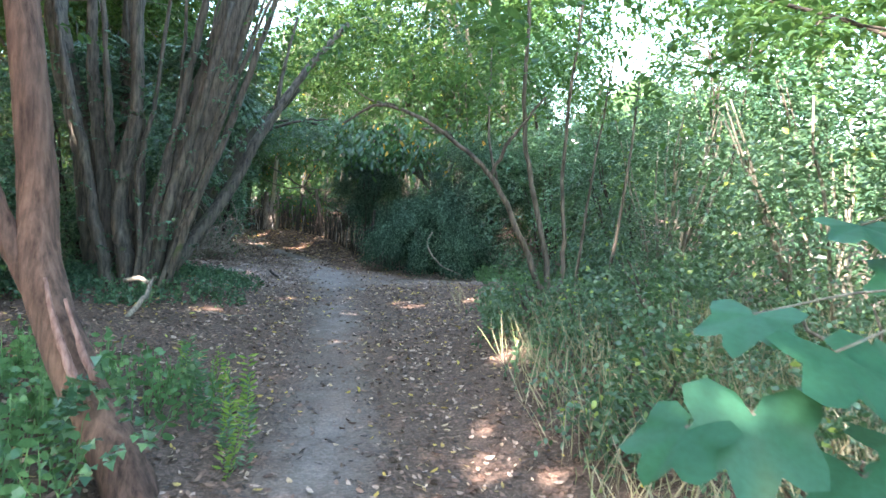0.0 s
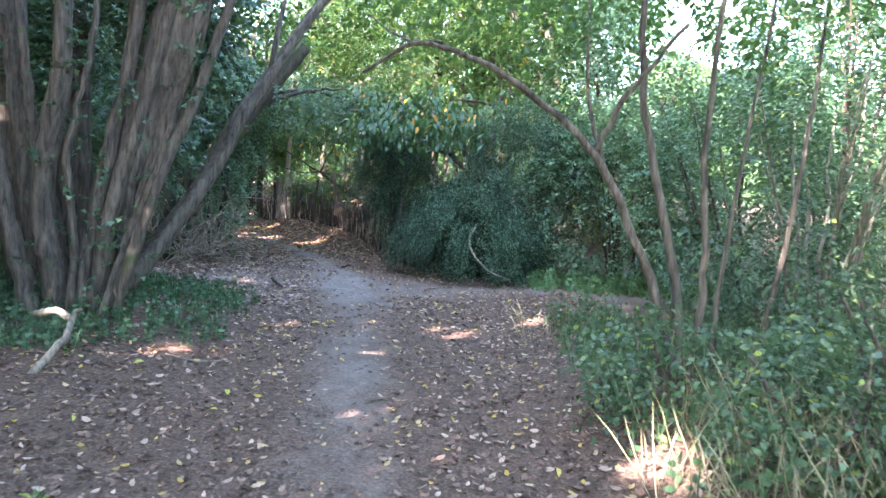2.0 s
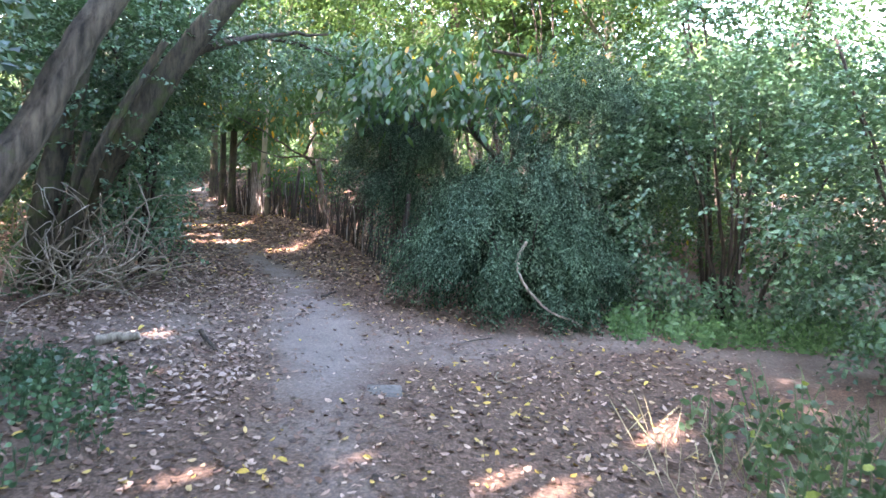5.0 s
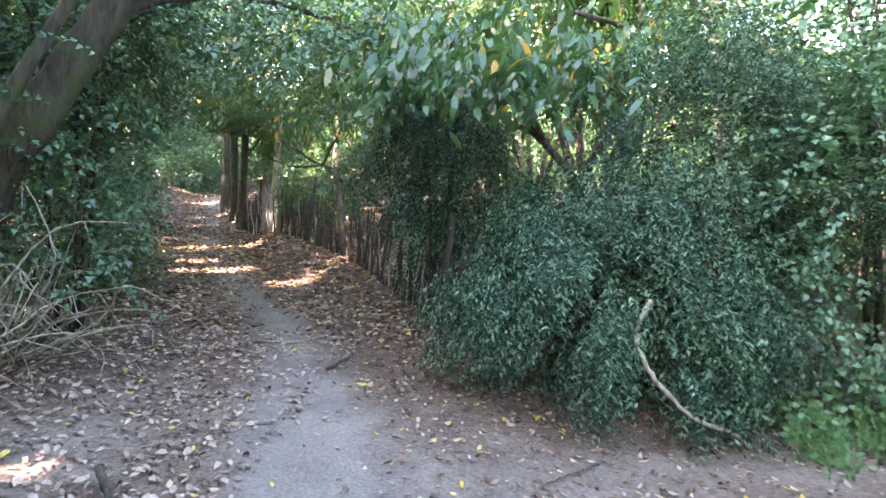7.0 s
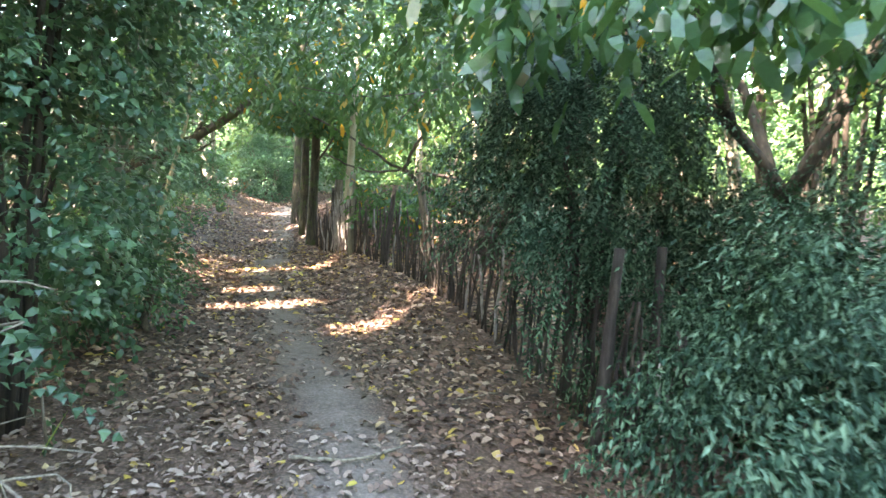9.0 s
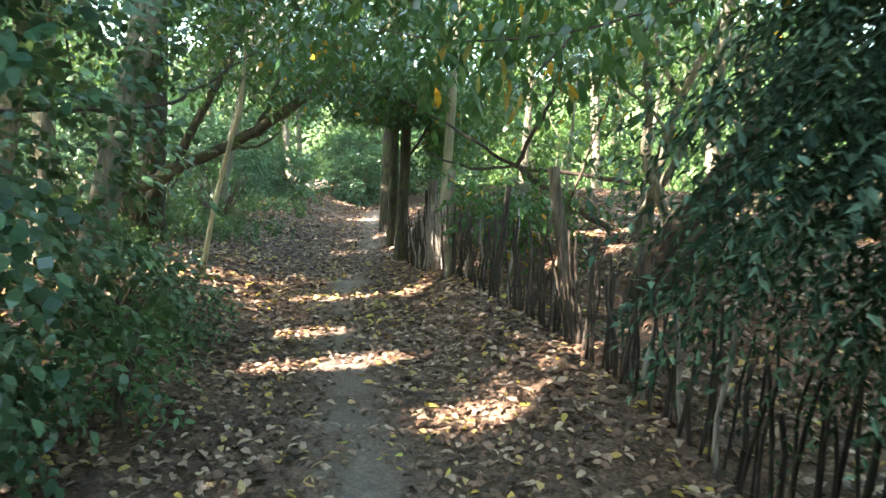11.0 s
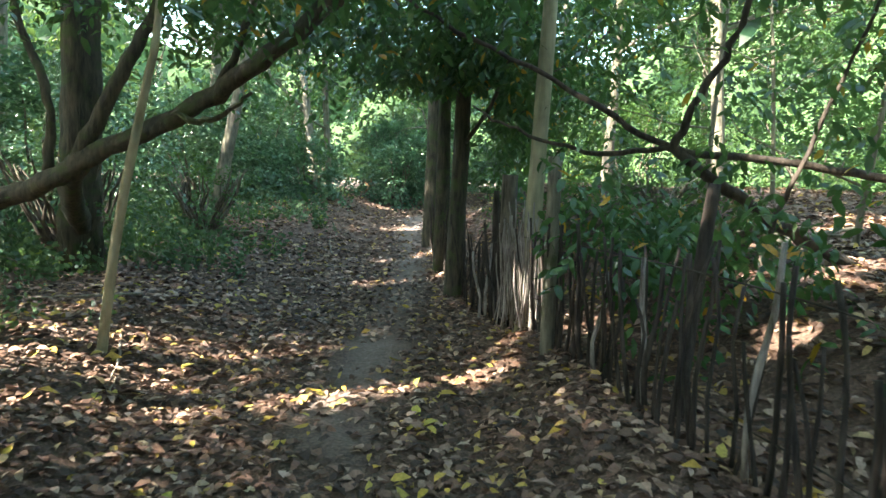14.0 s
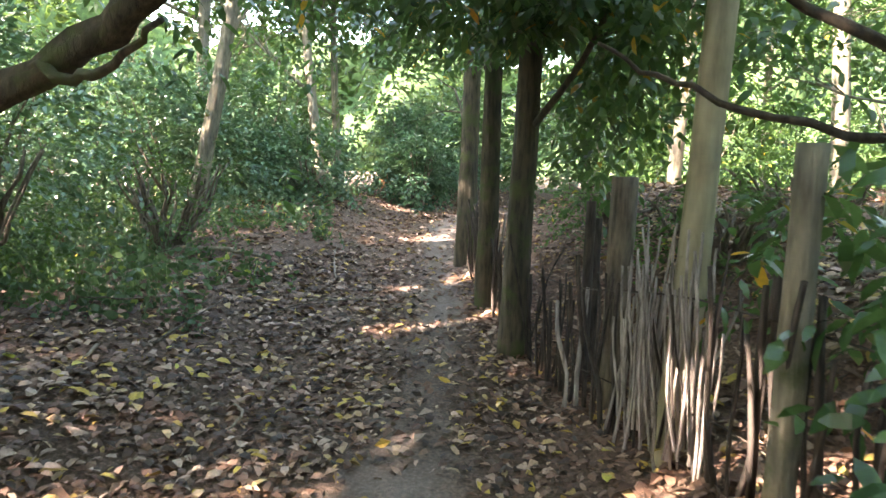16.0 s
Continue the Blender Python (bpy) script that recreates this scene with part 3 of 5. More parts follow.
# ---- the many-stemmed tree ----
t = thing("coppiced_tree", (-3.6, 8.4, 0.25), "old coppiced tree with a fan of ivy-clad stems", "tree")
STEMS = [([(-4.16, 8.4, 0.15), (-4.2, 8.4, 0.78), (-4.41, 8.4, 2.4), (-4.48, 8.4, 3.25), (-4.5, 8.4, 5.2)], 0.062), ([(-3.86, 8.2, 0.15), (-3.86, 8.05, 0.66), (-3.9, 8.0, 1.3), (-3.7, 7.93, 2.2), (-3.67, 7.91, 2.6), (-3.75, 8.0, 5.2)], 0.07),
         ([(-3.75, 8.55, 0.15), (-3.63, 8.5, 0.73), (-3.14, 8.45, 2.15), (-2.78, 8.4, 3.33), (-2.36, 8.4, 5.0)], 0.2), ([(-3.69, 8.15, 0.2), (-3.48, 8.2, 1.42), (-3.24, 8.2, 2.54), (-2.95, 8.2, 4.0)], 0.048),
         ([(-3.55, 8.2, 0.2), (-3.4, 8.15, 1.1), (-3.1, 8.2, 2.17), (-2.7, 8.2, 3.7)], 0.055), ([(-3.47, 8.3, 0.2), (-3.22, 8.3, 1.17), (-2.86, 8.3, 2.34), (-2.4, 8.3, 3.9)], 0.045), ([(-3.4, 8.2, 0.2), (-3.06, 8.2, 1.26), (-2.62, 8.35, 2.5), (-2.2, 8.5, 4.0)], 0.04),
         ([(-4.5, 8.8, 0.15), (-4.6, 8.8, 0.85), (-4.8, 8.8, 2.1), (-5.05, 8.8, 2.95), (-5.4, 8.9, 4.8)], 0.14), ([(-4.2, 8.9, 0.15), (-4.15, 8.9, 1.5), (-4.25, 9.0, 3.2), (-4.2, 9.1, 5.2)], 0.13), ([(-3.98, 8.0, 0.2), (-4.16, 7.95, 1.0), (-4.3, 7.95, 1.8), (-4.62, 8.0, 3.0), (-4.9, 8.1, 5.0)], 0.05)]
for k in range(9):
    u = k / 8
    bx, by = -3.85 + 0.5 * u + rng.normal(0, 0.05), 8.2 + rng.normal(0, 0.14)
    out = -0.2 + 0.85 * u + rng.normal(0, 0.12)
    STEMS.append(([(bx, by, 0.15), (bx + out * 0.25 + rng.normal(0, 0.04), by, 0.8), (bx + out * 0.6 + rng.normal(0, 0.05), by + rng.normal(0, 0.08), 1.6), (bx + out, by + rng.normal(0, 0.1), 2.5), (bx + out * 1.7, by + rng.normal(0, 0.3), 4.1)], rng.uniform(0.014, 0.032)))
for pts, r in STEMS:
    w = Wood()
    w.limb(pts, r * 1.6, r * 0.8, sides=14, steps=8, knots=0.045, flute=0.14, wander=0.008)
    w.make("stem", BARK, t)
w = Wood()
w.limb([(-3.66, 8.45, 0.2), (-3.45, 8.62, 0.5), (-3.28, 8.85, 0.82), (-2.93, 9.25, 1.55), (-2.7, 9.46, 2.15), (-2.46, 9.67, 2.64), (-2.1, 9.9, 3.3), (-1.6, 10.1, 4.0)], 0.11, 0.04, sides=14, steps=7, flute=0.12, knots=0.05)
w.limb([(-2.5, 9.64, 2.56), (-2.44, 9.7, 3.1), (-2.3, 9.9, 4.0)], 0.035, 0.02)
w.make("slanting_limb", BARK, t)
c, d = cloud(1500, (-4.1, 9.2, 2.6), (0.95, 0.5, 2.3), 0.3)
c2, d2 = cloud(420, (-2.95, 8.75, 3.0), (0.42, 0.3, 0.75), 0.3)
k = rng.integers(0, len(STEMS), 190)
u = rng.uniform(0.15, 0.95, 190)
o = np.array([np.array([np.interp(v * (len(STEMS[i][0]) - 1), range(len(STEMS[i][0])), [q[a] for q in STEMS[i][0]]) for a in range(3)]) for i, v in zip(k, u)]) + rng.normal(0, 0.06, (190, 3)) - [0, 0.08, 0]
leaf_mesh("ivy", IVY, t, sprays(c, d, 0.3, 9, 0.06, 0.95, "ivy"), sprays(c2, d2, 0.3, 9, 0.06, 0.95, "ivy"), sprays(o, rng.normal(0, 1, o.shape) + [0, -0.5, 0.2], 0.2, 6, 0.045, 0.95, "ivy"))
c, d = cloud(1500, (-4.0, 8.9, 5.4), (3.4, 3.2, 1.7))
leaf_mesh("crown", GREEN, t, sprays(c, d, 0.55, 12, 0.08))

# ---- the ivy-grown old trunk past it ----
t = thing("ivy_clad_tree", (-5.2, 12.6, 0.1), "old fluted trunk leaning over the path, grown with ivy", "tree")
for pts, r in [([(-5.2, 13.05, 0.0), (-4.9, 12.95, 0.7), (-4.5, 12.87, 1.4), (-4.2, 12.87, 1.8), (-3.75, 12.95, 2.5), (-3.0, 13.1, 3.5)], 0.14), ([(-5.3, 12.9, 0.0), (-5.05, 12.75, 1.0), (-4.8, 12.75, 1.9), (-4.4, 12.8, 3.3)], 0.11), ([(-5.0, 12.8, 0.0), (-4.65, 12.65, 0.9), (-4.3, 12.6, 1.7), (-3.8, 12.7, 2.6)], 0.055), ([(-5.1, 12.75, 0.1), (-4.8, 12.7, 0.9), (-4.55, 12.66, 1.7)], 0.05)]:
    w = Wood()
    w.limb(pts, r * 1.2, r * 0.6, sides=18, steps=9, knots=0.07, flute=0.2)
    w.make("trunk", BARK_MOSSY, t)
for pts in [[(-4.2, 12.9, 1.8), (-4.1, 13.5, 2.5), (-3.6, 14.3, 2.95), (-2.9, 15.2, 3.0), (-2.4, 15.9, 2.8)], [(-3.75, 12.95, 2.5), (-3.2, 13.8, 2.9), (-2.6, 14.4, 3.05)], [(-4.0, 13.6, 2.6), (-4.4, 14.8, 3.0), (-4.4, 16.2, 3.1)]]:
    w = Wood()
    w.limb(pts, 0.045, 0.012, sides=9, steps=6, knots=0.07, wander=0.01)
    w.make("limb", BARK_DARK, t)
c = np.concatenate([np.array(q) + rng.normal(0, 1, (n, 3)) * r for q, n, r in [((-4.2, 13.2, 2.95), 240, (0.5, 0.45, 0.3)), ((-3.7, 14.5, 2.95), 200, (0.5, 0.5, 0.26)), ((-2.9, 15.4, 2.9), 240, (0.45, 0.4, 0.24)), ((-4.4, 16.0, 2.95), 220, (0.55, 0.7, 0.35)), ((-4.5, 12.95, 1.2), 70, (0.2, 0.12, 0.4)), ((-4.75, 12.75, 2.2), 70, (0.25, 0.15, 0.35)), ((-4.2, 13.4, 1.5), 130, (0.18, 0.25, 0.5))]])
d = rng.normal(0, 1, c.shape)
leaf_mesh("ivy", IVY, t, sprays(c, d * [1, 1, 0.5], 0.32, 9, 0.055, 0.7, "ivy"))

# ---- the hazel by the fork ----
t = thing("hazel", (1.15, 7.2, 0.2), "slim grey many-stemmed hazel arching over the path", "tree")
HZ = [([(1.16, 7.2, 0.1), (1.0, 7.16, 0.75), (0.74, 7.1, 1.3), (0.45, 7.08, 1.78), (0.1, 7.1, 2.08), (-0.35, 7.15, 2.36), (-0.8, 7.25, 2.46), (-1.15, 7.3, 2.26)], 0.038, 0.013),
      ([(1.2, 7.24, 0.1), (1.12, 7.24, 0.9), (0.95, 7.3, 1.6), (0.8, 7.35, 2.4), (0.75, 7.4, 4.0)], 0.038, 0.02),
      ([(1.24, 7.2, 0.1), (1.3, 7.2, 1.0), (1.22, 7.2, 2.0), (1.3, 7.1, 3.8)], 0.032, 0.014),
      ([(0.45, 7.08, 1.78), (0.62, 7.0, 2.15), (0.95, 6.9, 2.6)], 0.022, 0.012), ([(1.5, 7.5, 0.1), (1.55, 7.5, 1.2), (1.75, 7.5, 3.2)], 0.022, 0.01), ([(1.75, 7.4, 0.1), (1.9, 7.3, 1.4), (2.0, 7.3, 3.0)], 0.025, 0.01),
      ([(0.55, 7.1, 1.65), (0.42, 7.3, 2.2), (0.4, 7.5, 3.2)], 0.018, 0.008), ([(-0.6, 7.2, 2.47), (-0.9, 7.5, 2.55), (-1.2, 7.7, 2.75)], 0.012, 0.006)]
for pts, a, b in HZ:
    w = Wood()
    w.limb(pts, a, b, sides=9, steps=6, knots=0.05, wander=0.006)
    w.make("stem", BARK, t)
c, d = cloud(900, (0.6, 7.4, 3.7), (2.6, 2.0, 1.1), 0.2)
leaf_mesh("crown", FRESH, t, sprays(c, d * [1, 1, 0.3], 0.5, 10, 0.08, 0.6))


def shrub(name, centre, radii, n, label, material, twig, count, leaf, aspect, category="shrub", hang=0.3, shape="plain", hollow=0.55, lumps=0.35, stems=6, bark=BARK_DARK, f=1.2, corridor=0.7, group=""):
    """A bush: thin stems from its foot, twigs with leaves round a lumpy outline."""
    x, y, _ = centre
    z = float(land(x, y))
    t = thing(name, (x, y, z), label, category, group)
    for k in range(stems):
        w = Wood()
        a = rng.uniform(0, 2 * np.pi)
        e = np.array([math.cos(a) * radii[0], math.sin(a) * radii[1], radii[2]]) * rng.uniform(0.5, 0.85)
        w.limb([(x + e[0] * 0.15, y + e[1] * 0.15, z - 0.05), (x + e[0] * 0.5, y + e[1] * 0.5, z + (centre[2] - z) * 0.8), (x + e[0], y + e[1], centre[2] + e[2])], 0.03, 0.008, sides=6, steps=4, wander=0.02)
        w.make("stem", bark, t)
    c, d = cloud(n, centre, radii, hollow, lumps, f)
    k = c[:, 2] > land(c[:, 0], c[:, 1]) + 0.03
    leaf_mesh("foliage", material, t, sprays(c[k], d[k] + rng.normal(0, 0.4, d[k].shape), twig, count, leaf, aspect, shape, hang, corridor=corridor))
    return t


def tressed(centre, radii, clumps, per, twig, count, leaf, low=0.35, out=(0.8, 1.12), thick=0.09):
    """Drooping clumps of fine fronds over a bush, with dark hollows between them."""
    d = unit(rng.normal(0, 1, (clumps, 3)) + [0, -0.35, low])
    c = np.asarray(centre) + d * np.asarray(radii) * rng.uniform(*out, (clumps, 1))
    fall = rng.uniform(0, 1, (clumps, per, 1))
    way = d * [1, 1, 0.2] + [0, 0, -0.45]
    o = c[:, None] + rng.normal(0, 1, (clumps, per, 3)) * [thick, thick, thick * 0.8] + fall * rng.uniform(0.2, 0.5, (clumps, 1, 1)) * np.stack((d[:, 0] * 0.35, d[:, 1] * 0.35, -np.ones(clumps)), -1)[:, None]
    o, way = o.reshape(-1, 3), way.repeat(per, 0) + rng.normal(0, 0.32, (clumps * per, 3))
    k = o[:, 2] > land(o[:, 0], o[:, 1]) + 0.1
    return sprays(o[k], way[k], twig, count, leaf, 0.34, "plain", 0.45, flat=0.75, corridor=0.5)


def fronds(centre, radii, n, length, leaf):
    """Longer sprays that stand out of a bush's outline."""
    d = unit(rng.normal(0, 1, (n, 3)) + [0, -0.3, 0.5])
    return sprays(np.asarray(centre) + d * np.asarray(radii) * rng.uniform(0.75, 1.0, (n, 1)), d * [1, 1, 0.5] + rng.normal(0, 0.35, d.shape) + [0, 0, 0.1], length * rng.uniform(0.6, 1.3, n), 22, leaf, 0.36, "plain", 0.55, flat=0.8, corridor=0.5)


# ---- the drooping evergreen by the fork ----
bush = shrub("evergreen_bush", (-0.2, 13.65, 0.62), (0.78, 0.5, 0.68), 1300, "drooping dark evergreen bush of tiny leaves", BOX, 0.3, 12, 0.05, 0.5, hang=0.9, hollow=0.1, lumps=0.1, f=3.5, stems=10)
leaf_mesh("tress", BOX, bush, tressed((-0.2, 13.55, 0.72), (1.05, 0.78, 0.95), 50, 84, 0.24, 11, 0.046), fronds((-0.2, 13.55, 0.75), (0.95, 0.7, 0.9), 190, 0.5, 0.04))
bush = shrub("evergreen_bush", (-1.75, 15.6, 1.75), (0.55, 0.6, 0.75), 900, "feathery evergreen bush standing over the fence", BOX, 0.3, 12, 0.048, 0.42, hang=0.6, hollow=0.2, lumps=0.3, f=3.5)
leaf_mesh("tress", BOX, bush, tressed((-1.75, 15.6, 1.85), (0.7, 0.7, 0.85), 50, 44, 0.26, 12, 0.042, out=(0.6, 1.15)), fronds((-1.75, 15.6, 1.9), (0.65, 0.65, 0.8), 150, 0.45, 0.04))
bush = shrub("evergreen_bush", (0.75, 14.6, 1.85), (0.95, 0.55, 0.95), 1100, "tall feathery evergreen bush behind the fork", BOX, 0.32, 12, 0.048, 0.42, hang=0.5, hollow=0.2, lumps=0.3, f=3.0)
leaf_mesh("tress", BOX, bush, tressed((0.75, 14.5, 1.9), (1.25, 0.75, 1.2), 66, 46, 0.28, 12, 0.044, out=(0.65, 1.12)), fronds((0.75, 14.5, 2.0), (1.2, 0.75, 1.2), 200, 0.5, 0.042))
bush = shrub("evergreen_bush", (-0.75, 15.7, 0.75), (0.75, 0.7, 0.75), 1700, "low dark evergreen bush behind the fence end", BOX, 0.3, 11, 0.05, 0.42, hang=0.4, hollow=0.1, lumps=0.2, f=3.0)
leaf_mesh("tress", BOX, bush, tressed((-0.75, 15.6, 0.85), (0.8, 0.7, 0.8), 26, 44, 0.26, 11, 0.044))
shrub("ivy_thicket", (2.2, 13.6, 1.4), (1.5, 1.0, 1.5), 1800, "thicket overgrown with blue-green ivy", IVY, 0.35, 9, 0.06, 0.9, hollow=0.6)
shrub("ivy_thicket", (3.4, 11.5, 1.5), (1.6, 1.6, 1.6), 1700, "tangled thicket of ivy and bramble", IVY, 0.4, 9, 0.06, 0.8, hollow=0.5)
shrub("ivy_thicket", (2.6, 15.0, 3.6), (1.7, 1.1, 1.7), 1300, "tall ivy-grown tree top behind the thicket", IVY, 0.4, 9, 0.08, 0.8, hollow=0.3)
shrub("ivy_thicket", (4.9, 12.0, 3.4), (1.5, 1.7, 1.8), 1300, "tall ivy-grown tree top behind the thicket", IVY, 0.4, 9, 0.08, 0.8, hollow=0.3)
shrub("leafy_tree_top", (0.6, 17.6, 4.2), (2.2, 1.5, 1.8), 1100, "leafy tree top rising behind the evergreen bushes", GREEN, 0.5, 10, 0.1, 0.6, "tree", hollow=0.2)
shrub("hazel_shrub", (3.0, 9.0, 1.6), (1.4, 1.3, 1.5), 800, "twiggy green shrub at the wood's edge", WEED, 0.45, 9, 0.065, 0.6, hollow=0.3, stems=14, bark=BARK_GREY)
shrub("hazel_shrub", (3.6, 5.8, 1.3), (1.5, 1.5, 1.4), 900, "leafy green shrub above the nettles", WEED, 0.45, 9, 0.075, 0.6, hollow=0.3, stems=12, bark=BARK_GREY)
shrub("holly_thicket", (-5.7, 14.5, 1.9), (1.35, 1.9, 1.9), 2400, "dark ivy-grown thicket edging the path", IVY, 0.35, 10, 0.07, 0.62, shape="oval", hollow=0.6)
shrub("holly_thicket", (-4.7, 13.9, 2.7), (0.95, 0.9, 0.85), 1000, "ivy and holly hanging over the path", IVY, 0.35, 10, 0.065, 0.62, shape="oval", hollow=0.4)
shrub("ivy_thicket", (-5.5, 10.1, 2.1), (1.1, 0.7, 2.2), 1700, "tall dark ivy thicket behind the many-stemmed tree", IVY, 0.35, 9, 0.06, 0.85, hollow=0.3)
shrub("ivy_thicket", (-5.6, 7.4, 1.1), (0.9, 0.9, 1.2), 900, "dark ivy thicket beside the many-stemmed tree", IVY, 0.35, 9, 0.06, 0.85, hollow=0.3)
shrub("ivy_thicket", (-6.6, 9.5, 1.5), (1.4, 2.2, 1.7), 1500, "dark ivy thicket behind the many-stemmed tree", IVY, 0.4, 9, 0.065, 0.85)
shrub("holly_thicket", (-8.7, 16.2, 1.2), (1.0, 1.2, 1.1), 700, "dark leafy thicket under the trees", GREEN, 0.4, 9, 0.06, 0.6)

# ---- cherry laurel over the fork ----
t = thing("cherry_laurel", (-0.2, 16.6, 0.1), "cherry laurel with long glossy leaves and yellow ones", "shrub")
w = Wood()
LB = [[(0.3, 16.9, 0.0), (0.0, 16.8, 1.2), (-0.7, 16.6, 2.05), (-1.1, 16.4, 2.2), (-1.7, 16.0, 2.6), (-2.5, 15.6, 2.75)], [(-0.2, 16.7, 1.5), (0.1, 16.2, 2.5), (0.0, 15.4, 3.0), (-0.6, 14.6, 3.0)],
      [(-0.7, 16.6, 2.05), (-1.2, 15.6, 2.8), (-1.4, 14.8, 2.9)], [(-0.2, 16.7, 1.3), (-0.6, 17.3, 2.6), (-1.5, 17.6, 3.2)]]
for b in LB:
    w = Wood()
    w.limb(b, 0.06, 0.02, sides=8, steps=5, knots=0.08)
    w.make("branch", BARK_DARK, t)
o = np.concatenate([np.array(c) + rng.normal(0, 1, (n, 3)) * s for c, n, s in [((-2.0, 14.4, 2.5), 26, (0.28, 0.25, 0.1)), ((-1.35, 14.3, 2.6), 34, (0.35, 0.25, 0.12)), ((-0.7, 14.2, 2.5), 30, (0.3, 0.25, 0.12)),
                                                                            ((-1.3, 15.2, 2.95), 60, (0.7, 0.5, 0.2)), ((-2.3, 16.2, 3.0), 60, (0.8, 0.6, 0.25)), ((0.1, 15.4, 3.0), 40, (0.6, 0.5, 0.25))]])
leaf_mesh("leaves", LAUREL, t, sprays(o, rng.normal(0, 1, o.shape) * [1, 1, 0.25] + [-0.4, -0.6, 0], 0.36, 9, 0.185, 0.34, "long", hang=1.1, flat=0.85, gaps=False))

# ---- left trees by the sunken part ----
t = thing("spreading_tree", (-10.35, 21.7, 0.3), "dark tree with long low mossy limbs over the path", "tree")
w = Wood()
w.limb([(-10.4, 21.75, 0.1), (-10.33, 21.7, 1.0), (-10.25, 21.7, 2.2), (-10.15, 21.7, 5.0)], 0.22, 0.15, sides=16, steps=7, flute=0.1)
w.make("trunk", BARK_MOSSY, t)
for pts, r0, r1 in [([(-12.6, 20.6, 0.62), (-11.5, 20.55, 0.75), (-10.5, 20.5, 0.92), (-9.7, 20.5, 1.1), (-9.15, 20.54, 1.27), (-8.87, 20.7, 1.48), (-8.19, 21.0, 1.85), (-7.6, 21.1, 2.2), (-7.2, 21.2, 2.5), (-6.6, 21.3, 3.0)], 0.095, 0.06),
                    ([(-10.3, 21.7, 0.75), (-9.9, 21.3, 1.0), (-9.4, 20.9, 1.3), (-8.95, 20.68, 1.48)], 0.11, 0.08), ([(-9.0, 20.65, 1.42), (-8.75, 20.8, 2.0), (-8.45, 21.0, 2.7), (-8.1, 21.3, 3.8)], 0.065, 0.035),
                    ([(-9.3, 20.6, 1.3), (-9.25, 20.6, 1.9), (-9.45, 20.5, 2.6), (-9.2, 20.5, 3.6)], 0.04, 0.02), ([(-9.9, 20.5, 1.05), (-9.95, 20.4, 1.7), (-10.25, 20.3, 2.4), (-10.3, 20.2, 3.4)], 0.03, 0.014), ([(-9.5, 20.5, 1.15), (-9.9, 20.2, 0.95), (-10.4, 20.0, 0.75), (-10.9, 19.9, 0.5)], 0.05, 0.025),
                    ([(-8.3, 20.95, 1.8), (-7.9, 20.9, 1.75), (-7.5, 20.9, 1.95)], 0.03, 0.012), ([(-8.0, 21.05, 1.95), (-7.75, 21.2, 2.6), (-7.7, 21.4, 3.4)], 0.035, 0.018), ([(-10.8, 20.5, 0.88), (-10.9, 20.6, 1.5), (-11.2, 20.7, 2.3)], 0.028, 0.012)]:
    w = Wood()
    w.limb(pts, r0, r1, sides=12, steps=6, flute=0.08, knots=0.07, wander=0.01)
    w.make("limb", BARK_MOSSY, t)
c, d = cloud(900, (-8.4, 21.6, 3.9), (2.6, 2.4, 1.3), 0.2)
leaf_mesh("crown", GREEN, t, sprays(c, d * [1, 1, 0.3], 0.5, 10, 0.075))
t = thing("dead_bough", (-6.4, 17.2, 1.8), "thin dark bare bough hanging over the path's bank", "branch")
w = Wood()
w.limb([(-6.9, 15.8, 1.75), (-6.6, 16.7, 1.8), (-6.42, 17.6, 1.93), (-6.55, 18.1, 2.1), (-6.68, 18.53, 2.25), (-6.6, 19.1, 2.6)], 0.02, 0.008, sides=8, steps=6, knots=0.08, wander=0.008)
w.limb([(-6.42, 17.6, 1.93), (-6.75, 17.9, 1.75), (-7.1, 18.3, 1.45)], 0.01, 0.004, sides=6, steps=5, wander=0.01)
w.make("wood", BARK_DARK, t)
o = np.array([(-6.6, 18.6, 2.35)]) + rng.normal(0, 1, (24, 3)) * [0.25, 0.5, 0.2]
leaf_mesh("leaves", GREEN, t, sprays(o, rng.normal(0, 1, o.shape), 0.25, 7, 0.07, 0.55))
t = thing("sapling", (-7.85, 19.9, 0.3), "thin pale leaning sapling stem", "tree")
w = Wood()
w.limb([(-7.93, 19.9, 0.1), (-7.74, 19.9, 1.0), (-7.5, 19.9, 1.8), (-7.37, 19.9, 2.25), (-7.3, 19.95, 3.4)], 0.035, 0.018, sides=9, steps=6, knots=0.03)
w.make("trunk", BARK_PALE, t)
o = np.array([(-7.33, 19.95, 2.9)]) + rng.normal(0, 1, (26, 3)) * [0.3, 0.3, 0.35]
leaf_mesh("crown", GREEN, t, sprays(o, rng.normal(0, 1, o.shape) * [1, 1, 0.3], 0.35, 8, 0.075, gaps=False))

for x, y, r, h, lean, bark, label in [(-5.68, 21.98, 0.085, 6.5, (0.02, 0.02), BARK_PALE, "straight pale smooth-barked young tree at the fence"),
                                      (-6.97, 23.65, 0.12, 6.0, (0.02, 0.0), BARK_MOSSY, "ivy-darkened trunk beside the path"), (-7.6, 24.75, 0.12, 6.0, (-0.01, 0.02), BARK_MOSSY, "ivy-darkened trunk beside the path"), (-8.45, 26.3, 0.14, 6.0, (0.0, 0.02), BARK_MOSSY, "ivy-darkened trunk beside the path")]:
    tree("fence_tree", x, y, h, r, lean, label, bark, GREEN, per_tip=5, leaf=0.09, limbs=6, first=0.5, group="trees along the fence", thick=0.22, bend=0.004, rise=(0.6, 1.2))

